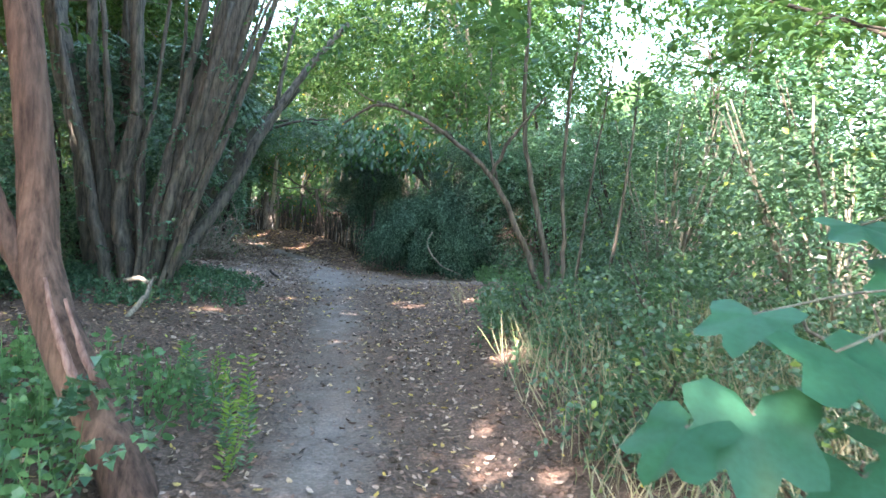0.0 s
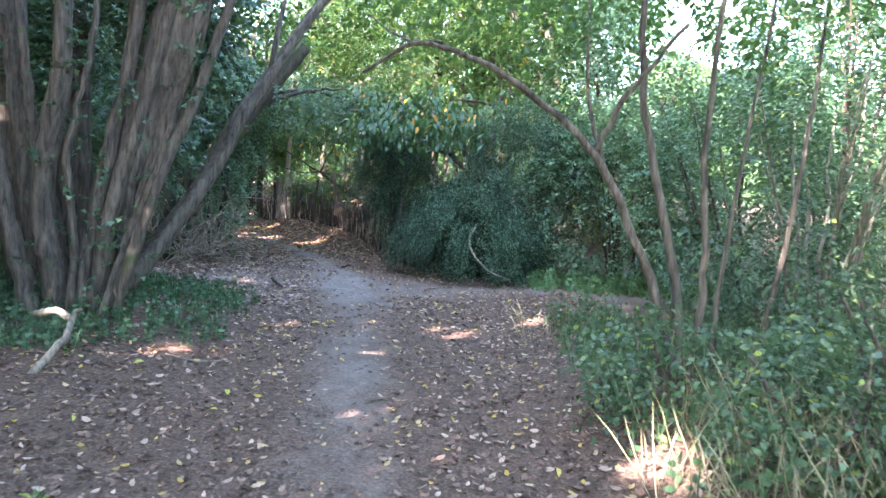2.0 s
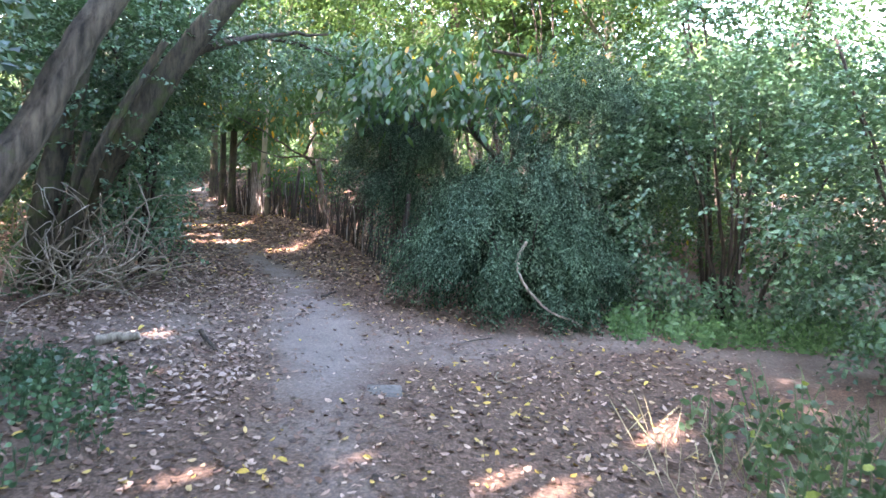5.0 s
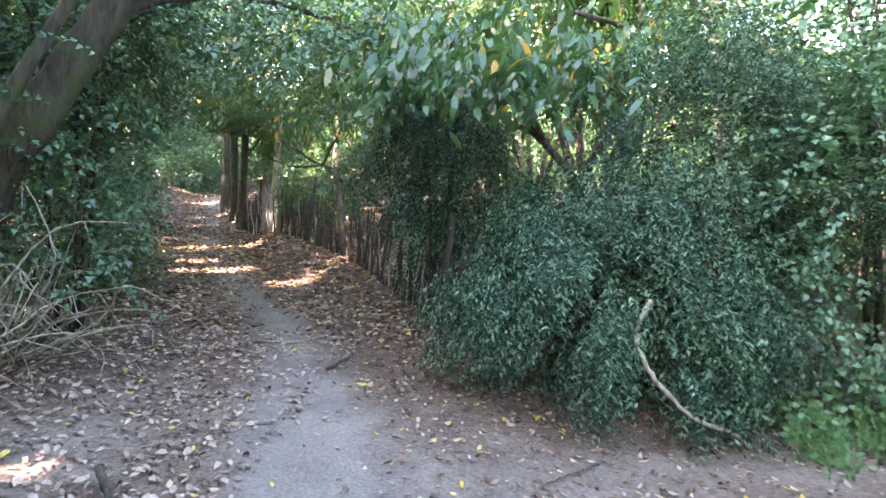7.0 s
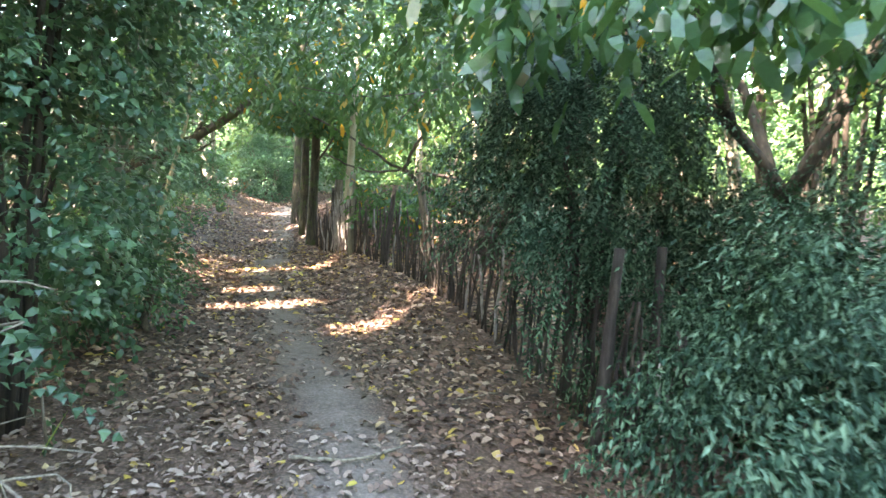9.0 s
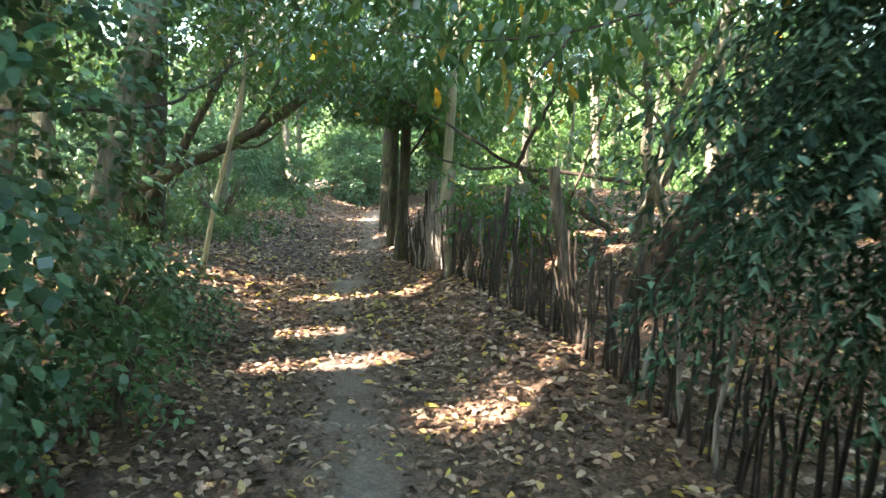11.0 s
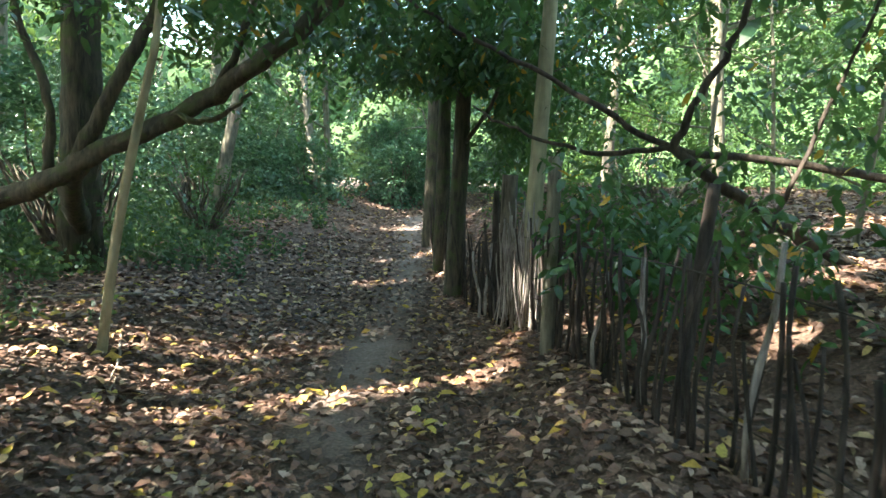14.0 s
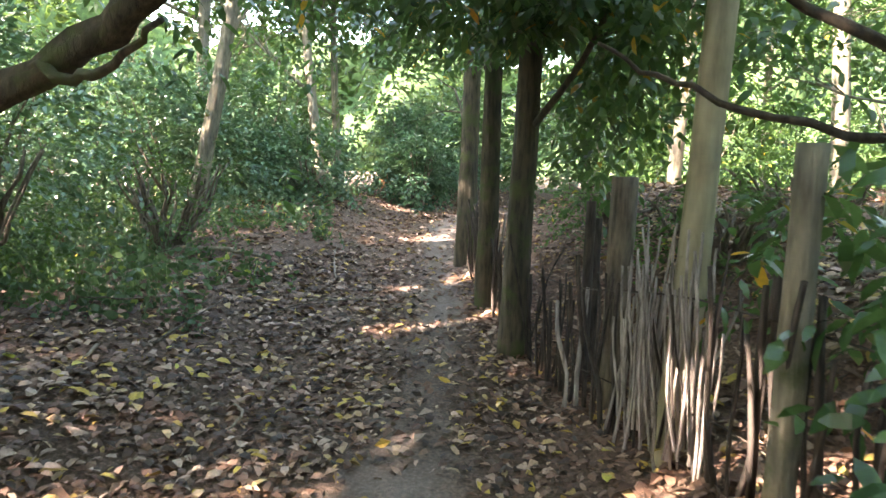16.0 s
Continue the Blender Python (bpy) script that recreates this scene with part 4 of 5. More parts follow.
# ---- laurels behind the fence ----
for x, y, stems in [(-1.4, 25.6, 6), (-0.4, 22.6, 4), (0.2, 18.6, 4)]:
    z = float(land(x, y))
    t = thing("laurel_tree", (x, y, z), "laurel tree of dark arching bare stems", "tree", "laurels behind the fence")
    ends = []
    for k in range(stems):
        w = Wood()
        a = rng.uniform(2.0, 6.5)
        e = np.array([math.cos(a), math.sin(a), 0]) * rng.uniform(0.35, 1.0)
        p = w.limb([(x, y, z - 0.05), np.array([x, y, z + 0.9]) + e * 0.35, np.array([x, y, z + 2.0]) + e * 0.8, np.array([x, y, z + 3.2]) + e * 1.5], 0.075, 0.025, sides=9, steps=5, wander=0.015)
        w.make("stem", BARK_DARK if k % 2 else BARK, t)
        ends.append(p[-1])
    o = np.concatenate([e + rng.normal(0, 1, (60, 3)) * [0.8, 0.8, 0.45] for e in ends])
    leaf_mesh("leaves", LAUREL, t, sprays(o, rng.normal(0, 1, o.shape) * [1, 1, 0.4], 0.4, 8, 0.13, 0.36, "long", hang=0.5))

# ---- dark limbs across the fence ----
t = thing("overhanging_laurel", (-2.4, 22.8, 0.35), "dark bare laurel limb reaching across the fence", "tree")
for pts, r0, r1 in [([(-2.35, 22.85, 0.05), (-2.7, 22.7, 0.35), (-3.3, 22.4, 0.75), (-3.75, 22.15, 1.02), (-4.25, 21.9, 1.35), (-4.62, 21.78, 1.63)], 0.06, 0.035), ([(-3.2, 22.4, 1.45), (-3.73, 22.16, 1.53), (-4.62, 21.78, 1.63), (-5.2, 21.65, 1.95), (-6.0, 21.5, 2.37), (-6.6, 21.4, 2.7)], 0.032, 0.012),
                    ([(-4.62, 21.78, 1.63), (-5.1, 21.6, 1.58), (-5.66, 21.54, 1.73), (-6.0, 21.5, 1.9)], 0.022, 0.007), ([(-4.62, 21.78, 1.6), (-4.5, 21.75, 1.9), (-4.25, 21.8, 2.42), (-4.1, 21.8, 3.2)], 0.032, 0.018), ([(-4.0, 21.8, 0.3), (-3.98, 21.75, 1.0), (-3.8, 21.7, 1.6), (-3.5, 21.6, 2.5)], 0.022, 0.012)]:
    w = Wood()
    w.limb(pts, r0, r1, sides=8, steps=6, knots=0.07, wander=0.008)
    w.make("limb", BARK_DARK, t)
o = np.concatenate([np.array(c) + rng.normal(0, 1, (n, 3)) * s for c, n, s in [((-6.2, 21.6, 3.0), 90, (0.8, 0.7, 0.3)), ((-4.6, 21.4, 2.9), 90, (0.8, 0.7, 0.35)), ((-5.0, 22.4, 1.15), 40, (0.35, 0.4, 0.22)), ((-6.9, 23.6, 2.6), 220, (0.7, 0.8, 0.5)), ((-3.6, 20.0, 2.9), 80, (0.9, 0.8, 0.3)), ((-4.2, 18.6, 2.95), 70, (0.8, 0.7, 0.25)), ((-5.6, 20.6, 2.85), 110, (0.8, 0.7, 0.25)), ((-7.2, 22.4, 2.75), 120, (0.8, 0.7, 0.3)), ((-8.3, 24.2, 2.8), 100, (0.7, 0.8, 0.35)), ((-6.5, 22.9, 2.5), 130, (0.6, 0.6, 0.35)), ((-4.2, 22.0, 1.5), 55, (0.4, 0.4, 0.3)), ((-3.6, 21.5, 1.95), 60, (0.45, 0.4, 0.3)), ((-4.1, 20.9, 1.05), 110, (0.4, 0.35, 0.28)), ((-4.75, 21.2, 1.1), 60, (0.3, 0.25, 0.2)), ((-5.0, 19.4, 2.95), 190, (0.9, 0.9, 0.3)), ((-4.3, 17.6, 2.95), 150, (0.8, 0.8, 0.3)), ((-6.3, 24.6, 2.7), 170, (0.6, 0.8, 0.4)), ((-7.6, 25.8, 2.8), 170, (0.7, 0.8, 0.4)), ((-6.75, 24.0, 2.0), 150, (0.35, 0.6, 0.4)), ((-6.6, 23.0, 2.55), 190, (0.5, 0.35, 0.32)), ((-7.2, 24.2, 2.3), 120, (0.4, 0.4, 0.35)), ((-7.4, 21.6, 3.0), 200, (0.8, 0.8, 0.4)), ((-6.0, 18.6, 3.0), 200, (0.9, 0.9, 0.3))]])
leaf_mesh("leaves", LAUREL, t, sprays(o, rng.normal(0, 1, o.shape) * [1, 1, 0.3], 0.38, 8, 0.12, 0.36, "long", hang=0.7, flat=0.8))
o = np.concatenate([np.array(c) + rng.normal(0, 1, (n, 3)) * r for c, n, r in [((-6.75, 23.15, 1.95), 90, (0.3, 0.22, 0.3)), ((-6.55, 22.95, 2.4), 110, (0.45, 0.25, 0.3)), ((-7.5, 24.4, 2.0), 90, (0.35, 0.3, 0.35)), ((-6.2, 22.6, 2.9), 110, (0.5, 0.4, 0.25))]])
overhang = bpy.data.objects["overhanging_laurel"]
leaf_mesh("young_leaves", FRESH, overhang, sprays(o, rng.normal(0, 1, o.shape) * [1, 1, 0.3], 0.3, 8, 0.1, 0.42, "long", hang=0.9, flat=0.8))
t = thing("crossing_laurel", (-2.85, 21.65, 0.8), "laurel of several smooth grey-brown stems crossing each other", "tree", "laurels behind the fence")
for pts, r in [([(-2.66, 21.5, 0.7), (-2.85, 21.4, 1.25), (-3.05, 21.3, 1.75), (-3.05, 21.2, 2.3), (-3.2, 21.2, 3.4)], 0.055), ([(-2.98, 21.72, 0.7), (-2.98, 21.6, 1.2), (-2.88, 21.4, 1.8), (-2.72, 21.3, 2.4), (-2.3, 21.3, 3.4)], 0.06), ([(-3.17, 21.9, 0.7), (-3.05, 21.8, 1.15), (-2.75, 21.6, 1.7), (-2.4, 21.5, 2.6)], 0.055),
               ([(-2.3, 21.2, 0.7), (-2.33, 21.12, 1.5), (-2.4, 21.1, 2.2), (-2.3, 21.1, 3.5)], 0.085), ([(-2.8, 21.4, 1.95), (-3.05, 21.3, 2.3), (-3.5, 21.2, 2.6)], 0.022), ([(-2.72, 21.3, 2.4), (-3.0, 21.2, 2.9), (-3.0, 21.1, 3.5)], 0.028)]:
    w = Wood()
    w.limb(pts, r * 1.1, r * 0.7, sides=12, steps=6, knots=0.05, flute=0.06)
    w.make("stem", BARK_GREY, t)
o = np.array([(-2.8, 21.3, 3.4)]) + rng.normal(0, 1, (150, 3)) * [0.9, 0.8, 0.4]
leaf_mesh("leaves", LAUREL, t, sprays(o, rng.normal(0, 1, o.shape) * [1, 1, 0.3], 0.38, 8, 0.125, 0.36, "long", hang=0.7, flat=0.8))
t = thing("stooping_tree", (-3.0, 19.2, 0.3), "thick dark trunk leaning away behind the fence", "tree")
w = Wood()
w.limb([(-3.0, 19.2, 0.1), (-2.92, 19.15, 0.6), (-2.76, 19.1, 1.0), (-2.4, 19.05, 1.5), (-2.0, 19.0, 2.2), (-1.4, 18.9, 3.4), (-1.1, 18.9, 5.0)], 0.125, 0.09, sides=14, steps=6, flute=0.1)
w.limb([(-2.95, 19.1, 0.2), (-2.62, 18.98, 0.85), (-2.28, 18.88, 1.35), (-1.9, 18.8, 2.0), (-1.5, 18.7, 3.2)], 0.075, 0.04, sides=10, steps=6, flute=0.06)
w.make("trunk", BARK_DARK, t)
c, d = cloud(700, (-1.4, 18.6, 4.4), (2.4, 2.2, 1.2), 0.2)
leaf_mesh("crown", GREEN, t, sprays(c, d * [1, 1, 0.4], 0.55, 12, 0.11))
tree("woodland_tree", -9.4, 19.0, 8.0, 0.12, (0.03, 0.0), "straight grey trunk in the wood beside the path", BARK_GREY, GREEN, per_tip=6, leaf=0.09, limbs=6, first=0.5, group="woodland trees", canopy=1200)
shrub("elder_seedling", (-5.45, 16.15, 0.42), (0.32, 0.3, 0.28), 60, "low seedling with soft teal-green leaves on the bank", NETTLE, 0.3, 9, 0.075, 0.42, "seedling", 0.3, "oval", 0.2, 0.1, 4, BARK, 3.0, 0.5)
shrub("holly_thicket", (-6.45, 17.1, 0.45), (0.55, 0.9, 0.42), 500, "low dark mossy tangle on the path's bank", IVY, 0.25, 9, 0.045, 0.8, stems=16, hollow=0.3)

for x, y, z, r, h in [(-5.6, 24.0, 0.95, 0.6, 0.35), (-6.6, 25.8, 1.0, 0.7, 0.4), (-4.3, 22.4, 0.95, 0.5, 0.25), (-5.0, 25.6, 1.15, 0.8, 0.4), (-2.2, 19.6, 0.9, 0.6, 0.3), (-9.7, 19.5, 0.75, 0.9, 0.7), (-10.7, 21.9, 0.9, 0.9, 0.8), (-8.6, 18.6, 0.7, 0.6, 0.5), (-11.2, 24.4, 0.8, 0.8, 0.7)]:
    shrub("twiggy_thicket", (x, y, z), (r, r, h), 150, "tangled dark twiggy thicket with few leaves", GREEN, 0.3, 8, 0.06, 0.55, "thicket", 0.2, hollow=0.3, stems=26, bark=BARK, group="twiggy thickets")
for x, y, h, lean in [(-3.2, 23.6, 4.0, 0.08), (-2.0, 21.4, 4.5, -0.06), (-1.2, 24.4, 4.5, 0.1), (-3.7, 26.6, 4.0, -0.1), (-0.5, 20.4, 4.0, 0.05), (-4.5, 24.9, 3.8, 0.06), (-1.4, 27.2, 4.2, -0.05), (0.8, 25.4, 4.5, 0.08)]:
    tree("young_tree", x, y, h, 0.035, (lean, 0.0), "thin young tree with light green leaves behind the fence", BARK_GREY, FRESH, per_tip=2, leaf=0.09, limbs=4, first=0.45, group="young trees behind the fence", thick=0.4)

# ---- undergrowth ----
def weeds(name, n, box, height, material, label, leaf=0.07, limit=0.75, category="weeds", pairs=6, aspect=0.6, keep=None, bunch=0.0):
    x, y = scatter(n, *box)
    k = (np.abs(off_path(x, y)) > limit + 0.25 * wave(x, y, f=1.7)) & (wave(x, y, f=0.9) > -1 + bunch)
    if keep:
        k &= keep(x, y)
    x, y = x[k], y[k]
    h = height * rng.uniform(0.35, 1.1, len(x))
    o = np.stack((x, y, land(x, y)), -1)
    d = np.stack((rng.normal(0, 0.22, len(x)), rng.normal(0, 0.22, len(x)), np.ones(len(x))), -1)
    s = sprays(o, d, h, pairs, leaf, aspect, "oval", hang=0.1, flat=0.1, corridor=0.0, gaps=False, spread=1.5)
    tip = unit(d)
    st = leaf_arrays(o, tip, np.tile([0.3, 1.0, 0.1], (len(o), 1)), h, 0.012, "plain", 0.1, 0.0)
    return tagged(leaf_mesh(name, material, None, s, st), label, category, kind="stuff")


weeds("nettles", 2100, (0.5, 6.0, 1.0, 8.6), 0.5, WEED, "nettles and brambles beside the path", 0.06, 1.25, bunch=0.45)
for x, y, z, r in [(1.35, 3.9, 0.3, 0.55), (1.9, 4.9, 0.45, 0.7), (1.45, 5.7, 0.35, 0.55), (2.3, 6.4, 0.5, 0.7), (2.6, 3.6, 0.5, 0.8), (0.95, 6.5, 0.3, 0.4), (1.7, 2.7, 0.3, 0.5)]:
    shrub("bramble", (x, y, z + 0.15), (r, r, z), int(560 * r), "bramble with arching stems and grey-green leaves", WEED, 0.32, 9, 0.046, 0.6, "bramble", 0.4, "oval", 0.35, 0.4, 7, BARK, 3.0, 0.5, "brambles")
weeds("ivy_carpet", 3000, (-6.5, -1.9, 7.2, 10.7), 0.22, IVY, "low ivy and weeds round the tree's foot", 0.05, 1.0, pairs=5, keep=lambda x, y: (y + 0.45 * wave(x, y, f=2.3) + rng.uniform(-0.45, 0.45, len(x)) > 7.3 + 0.8 * np.abs(x + 3.6) * (x > -3.6)) & (off_path(x, y) < -1.1 - rng.exponential(0.3, len(x))) & (y < 10.9 - rng.exponential(0.35, len(x))))
weeds("nettles", 900, (-4.5, -1.3, 1.8, 4.9), 0.4, NETTLE, "bright green nettles by the leaning trunk", 0.07, 0.95)
weeds("nettles", 500, (0.6, 5.0, 8.4, 10.4), 0.45, WEED, "nettles under the hazel", 0.07, 1.9)
weeds("nettles", 520, (0.7, 4.0, 12.3, 13.3), 0.32, NETTLE, "young nettles at the thicket's foot", 0.06, 1.0)
weeds("seedlings", 2600, (-14, -8.2, 20.5, 31), 0.4, WEED, "low green growth under the trees", 0.08, 1.9, bunch=0.75)
weeds("seedlings", 500, (-11, -7.5, 19.5, 27), 0.35, WEED, "sparse green seedlings under the trees", 0.06, 1.6, bunch=0.9)
weeds("seedlings", 500, (-6.6, -4.3, 10.8, 18), 0.3, WEED, "low green weeds at the thicket's foot", 0.055, 1.35, bunch=0.5)


def grass(name, n, box, height, label, limit):
    x, y = scatter(n, *box)
    k = np.abs(off_path(x, y)) > limit
    x, y = x[k], y[k]
    o = np.stack((x, y, land(x, y)), -1)
    d = np.stack((rng.normal(0, 0.45, len(x)), rng.normal(0, 0.45, len(x)), np.ones(len(x))), -1)
    h = height * rng.uniform(0.4, 1.2, len(x))
    return tagged(leaf_mesh(name, STRAW, None, leaf_arrays(o, d, rng.normal(0, 1, o.shape), h, 0.008, "oval", 0.1, 0.35)), label, "grass", kind="stuff")


grass("dry_grass", 1300, (0.55, 2.3, 2.0, 6.2), 0.5, "dry straw-coloured grass stalks at the path's edge", 1.25)
grass("dry_grass", 1600, (1.5, 3.2, 2.2, 5.4), 0.65, "tall dry grass leaning among the brambles", 1.4)
grass("dry_grass", 260, (0.2, 2.5, 8.6, 10.4), 0.32, "dry grass tufts by the fork", 1.6)

# ---- thickets that close the view ----
for x, y, z, rx, ry, rz, n, mat in [
        (-15.2, 31.0, 1.5, 1.8, 1.8, 1.6, 800, IVY), (-12.6, 36.0, 1.8, 2.0, 1.4, 1.6, 900, IVY), (-9.4, 38.0, 1.8, 2.2, 1.5, 1.8, 700, IVY), (-15.5, 26.5, 1.5, 2.0, 2.0, 1.6, 800, IVY), (-12.6, 22.8, 1.3, 1.5, 1.8, 1.5, 700, IVY),
        (-13.0, 18.5, 1.5, 1.8, 2.0, 1.7, 700, GREEN), (-12.6, 29.0, 1.1, 0.9, 0.9, 0.9, 500, IVY), (-13.4, 26.8, 1.3, 1.3, 1.3, 1.2, 800, IVY), (-14.2, 28.8, 1.6, 1.4, 1.4, 1.6, 800, IVY), (-11.6, 31.4, 1.2, 0.6, 0.6, 0.7, 350, IVY), (-13.6, 23.6, 1.4, 1.4, 1.5, 1.4, 600, IVY), (-12.4, 32.8, 1.5, 0.8, 0.9, 1.1, 500, IVY), (-9.6, 15.2, 1.6, 1.6, 2.0, 1.7, 700, GREEN), (-9.5, 12.0, 2.0, 1.8, 2.0, 2.2, 700, GREEN), (-9.0, 6.0, 1.6, 1.8, 2.5, 1.9, 700, GREEN),
        (-5.8, 5.6, 1.0, 1.2, 1.5, 1.1, 500, GREEN), (1.2, 29.5, 1.6, 2.2, 2.0, 1.6, 700, FRESH), (3.5, 25.0, 1.8, 2.0, 2.5, 1.8, 700, FRESH), (-2.5, 32.5, 1.7, 2.0, 2.0, 1.6, 700, FRESH), (-6.5, 34.5, 1.8, 2.0, 1.8, 1.7, 800, GREEN),
        (4.5, 20.5, 1.8, 1.8, 2.2, 1.9, 700, GREEN), (3.4, 17.0, 1.8, 1.5, 1.5, 1.8, 700, GREEN), (6.0, 14.5, 2.0, 2.0, 2.0, 2.0, 700, IVY), (6.5, 10.5, 2.0, 2.0, 2.0, 2.0, 700, IVY), (6.2, 6.5, 1.8, 1.8, 2.0, 1.8, 700, IVY), (5.5, 2.5, 1.6, 1.6, 2.0, 1.7, 700, IVY)]:
    shrub("leafy_shrub", (x, y, z), (rx, ry, rz), n, "leafy green shrub filling the wood's understorey", mat, 0.55, 10, 0.105, 0.6, hollow=0.3, stems=7, bark=BARK, lumps=0.25, group="understorey shrubs")

# ---- far woods closing the view ----
n = 15000
a = rng.uniform(-0.9, math.pi + 0.7, n)
r = rng.uniform(17, 27, n)
p = np.stack((-4 + r * np.cos(a), 16 + 1.1 * r * np.sin(a), 10.5 * rng.uniform(0, 1, n) ** 1.15 + 0.1), -1)
k = (wave(p[:, 0], p[:, 1], p[:, 2], 0.6) > -0.75) & ~((np.abs(np.arctan2(p[:, 0], p[:, 1]) - 0.25) < 0.03) & (p[:, 2] > 3.6))
p = p[k]
tagged(leaf_mesh("far_woods", FAR, None, sprays(p, rng.normal(0, 1, p.shape), 0.9, 8, 0.27, 0.6, gaps=False)), "dense sunlit green woodland in the distance", "woods", kind="stuff")

# ---- wooded rise beyond ----
na, nh = 220, 14
A, H = np.meshgrid(np.linspace(0, 2 * np.pi, na, endpoint=False), np.linspace(0, 1, nh))
top = 13 + 2.5 * np.sin(5 * A + 1) + 1.5 * np.sin(13 * A) + 0.9 * np.sin(31 * A + 2) + 0.5 * np.sin(71 * A) - 3.0 * np.exp(-((A - 1.3) / 0.06) ** 2)
R = 58 + 3 * H + 1.3 * np.sin(40 * A + 9 * H) + 0.9 * np.sin(83 * A - 14 * H)
V = np.stack((-4 + R * np.cos(A), 14 + R * np.sin(A), -0.5 + H * top), -1).reshape(-1, 3)
qi, qj = np.meshgrid(np.arange(nh - 1), np.arange(na), indexing="ij")
qk = (qj + 1) % na
quads = np.stack((qi * na + qj, (qi + 1) * na + qj, (qi + 1) * na + qk, qi * na + qk), -1).reshape(-1, 4)
mw, tw, bw = nodes_of("far_wood_edge")
tw.links.new(ramp(tw, noise_at(tw, 1.6, 6, 0.7), [(0.32, (0.012, 0.03, 0.01)), (0.55, (0.05, 0.10, 0.03)), (0.75, (0.16, 0.24, 0.07))]), bw.inputs["Base Color"])
bw.inputs["Roughness"].default_value = 0.9
tagged(mesh_object("backdrop", V, quads.ravel(), np.full(len(quads), 4), mw, smooth=True), "edge of the wood far beyond the trees", "backdrop", kind="structure")


# ---- chestnut paling fence ----
fs = np.concatenate(([0], np.cumsum(np.hypot(np.diff(FENCE_X), np.diff(FENCE_Y)))))
fence = thing("paling_fence", (FENCE_X[0], FENCE_Y[0], 0.0), "old leaning fence of split chestnut pales and wire", "fence")
pales = []
for k in range(6):
    w = Wood()
    r = 0.010 + 0.003 * (k % 3)
    w.limb([(0, 0, 0), (rng.normal(0, 0.012), rng.normal(0, 0.012), 0.35), (rng.normal(0, 0.012), rng.normal(0, 0.012), 0.7), (rng.normal(0, 0.015), rng.normal(0, 0.015), 0.98)], r, r * 0.75, sides=5, steps=2, knots=0.12)
    ob = w.make("pale", SUNLIT_TIMBER if k == 5 else TIMBER)
    pales.append(ob.data)
    bpy.data.objects.remove(ob)
s = 0.0
while s < fs[-1]:
    x, y = float(np.interp(s, fs, FENCE_X)), float(np.interp(s, fs, FENCE_Y))
    # stretch where the sun falls: mostly the paler copy, thinner and closer set
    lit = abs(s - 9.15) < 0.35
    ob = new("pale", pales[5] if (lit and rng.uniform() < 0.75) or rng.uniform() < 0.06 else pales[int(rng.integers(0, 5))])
    z = float(land(x, y)) - 0.04
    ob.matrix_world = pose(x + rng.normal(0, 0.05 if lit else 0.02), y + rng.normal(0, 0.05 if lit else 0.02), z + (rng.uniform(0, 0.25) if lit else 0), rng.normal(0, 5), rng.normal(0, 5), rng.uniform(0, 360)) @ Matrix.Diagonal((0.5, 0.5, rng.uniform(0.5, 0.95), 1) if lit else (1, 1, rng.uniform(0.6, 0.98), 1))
    m = ob.matrix_world.copy()
    ob.parent = fence
    ob.matrix_parent_inverse = Matrix.Translation(-Vector(fence.location))
    ob.matrix_basis = m
    s += rng.uniform(0.03, 0.09) * (0.13 if lit else 1.0)
for x, y, h, dx, dy in [(-1.62, 14.75, 1.2, 0.03, 0.02), (-1.3, 15.1, 1.2, 0.0, 0.0), (-3.36, 18.5, 1.3, -0.11, 0.0), (-5.3, 21.22, 1.32, 0.0, 0.0), (-6.32, 23.09, 1.15, 0.0, 0.0), (-6.06, 22.67, 1.28, 0.0, 0.0), (-6.3, 23.2, 1.0, 0.0, 0.0), (-4.4, 20.1, 1.1, 0.05, 0.0)]:
    w = Wood()
    z = float(land(x, y))
    w.limb([(x, y, z - 0.1), (x + dx, y + dy, z + h * 0.5), (x + dx * 2, y + dy * 2, z + h)], 0.075 if h == 1.28 else 0.035 + 0.015 * (h > 1.2), 0.07 if h == 1.28 else 0.03 + 0.015 * (h > 1.2), sides=10, steps=4, knots=0.03)
    w.make("post", BARK if h == 1.3 else BARK_GREY if h > 1.3 else BARK if h > 1.25 else TIMBER, fence)
for h in (0.25, 0.72):
    w = Wood()
    w.limb([(a, b, float(land(a, b)) + h + rng.normal(0, 0.02)) for a, b in zip(FENCE_X, FENCE_Y)], 0.004, 0.004, sides=4, steps=5, knots=0.0)
    w.make("wire", BARK_DARK, fence)


# ---- small things ----
def lying(name, pts, r0, r1, label, material, category="branch", group="", sides=8):
    w = Wood()
    w.limb(pts, r0, r1, sides=sides, steps=6, knots=0.06, wander=0.004)
    ob = w.make(name, material)
    return tagged(ob, label, category, group)


lying("curved_vine", [(-0.22, 12.66, 0.88), (-0.3, 12.6, 0.72), (-0.27, 12.56, 0.56), (-0.13, 12.5, 0.38), (0.05, 12.46, 0.24), (0.24, 12.5, 0.17), (0.36, 12.56, 0.1)], 0.017, 0.009, "pale curved dead vine stem against the evergreen bush", DEADWOOD, "vine")
lying("dead_branch", [(-3.22, 6.7, 0.0), (-3.18, 6.85, 0.14), (-3.1, 7.0, 0.3), (-3.1, 7.1, 0.42), (-3.05, 7.12, 0.5)], 0.03, 0.02, "bleached dead branch propped on the ground", DEADWOOD)
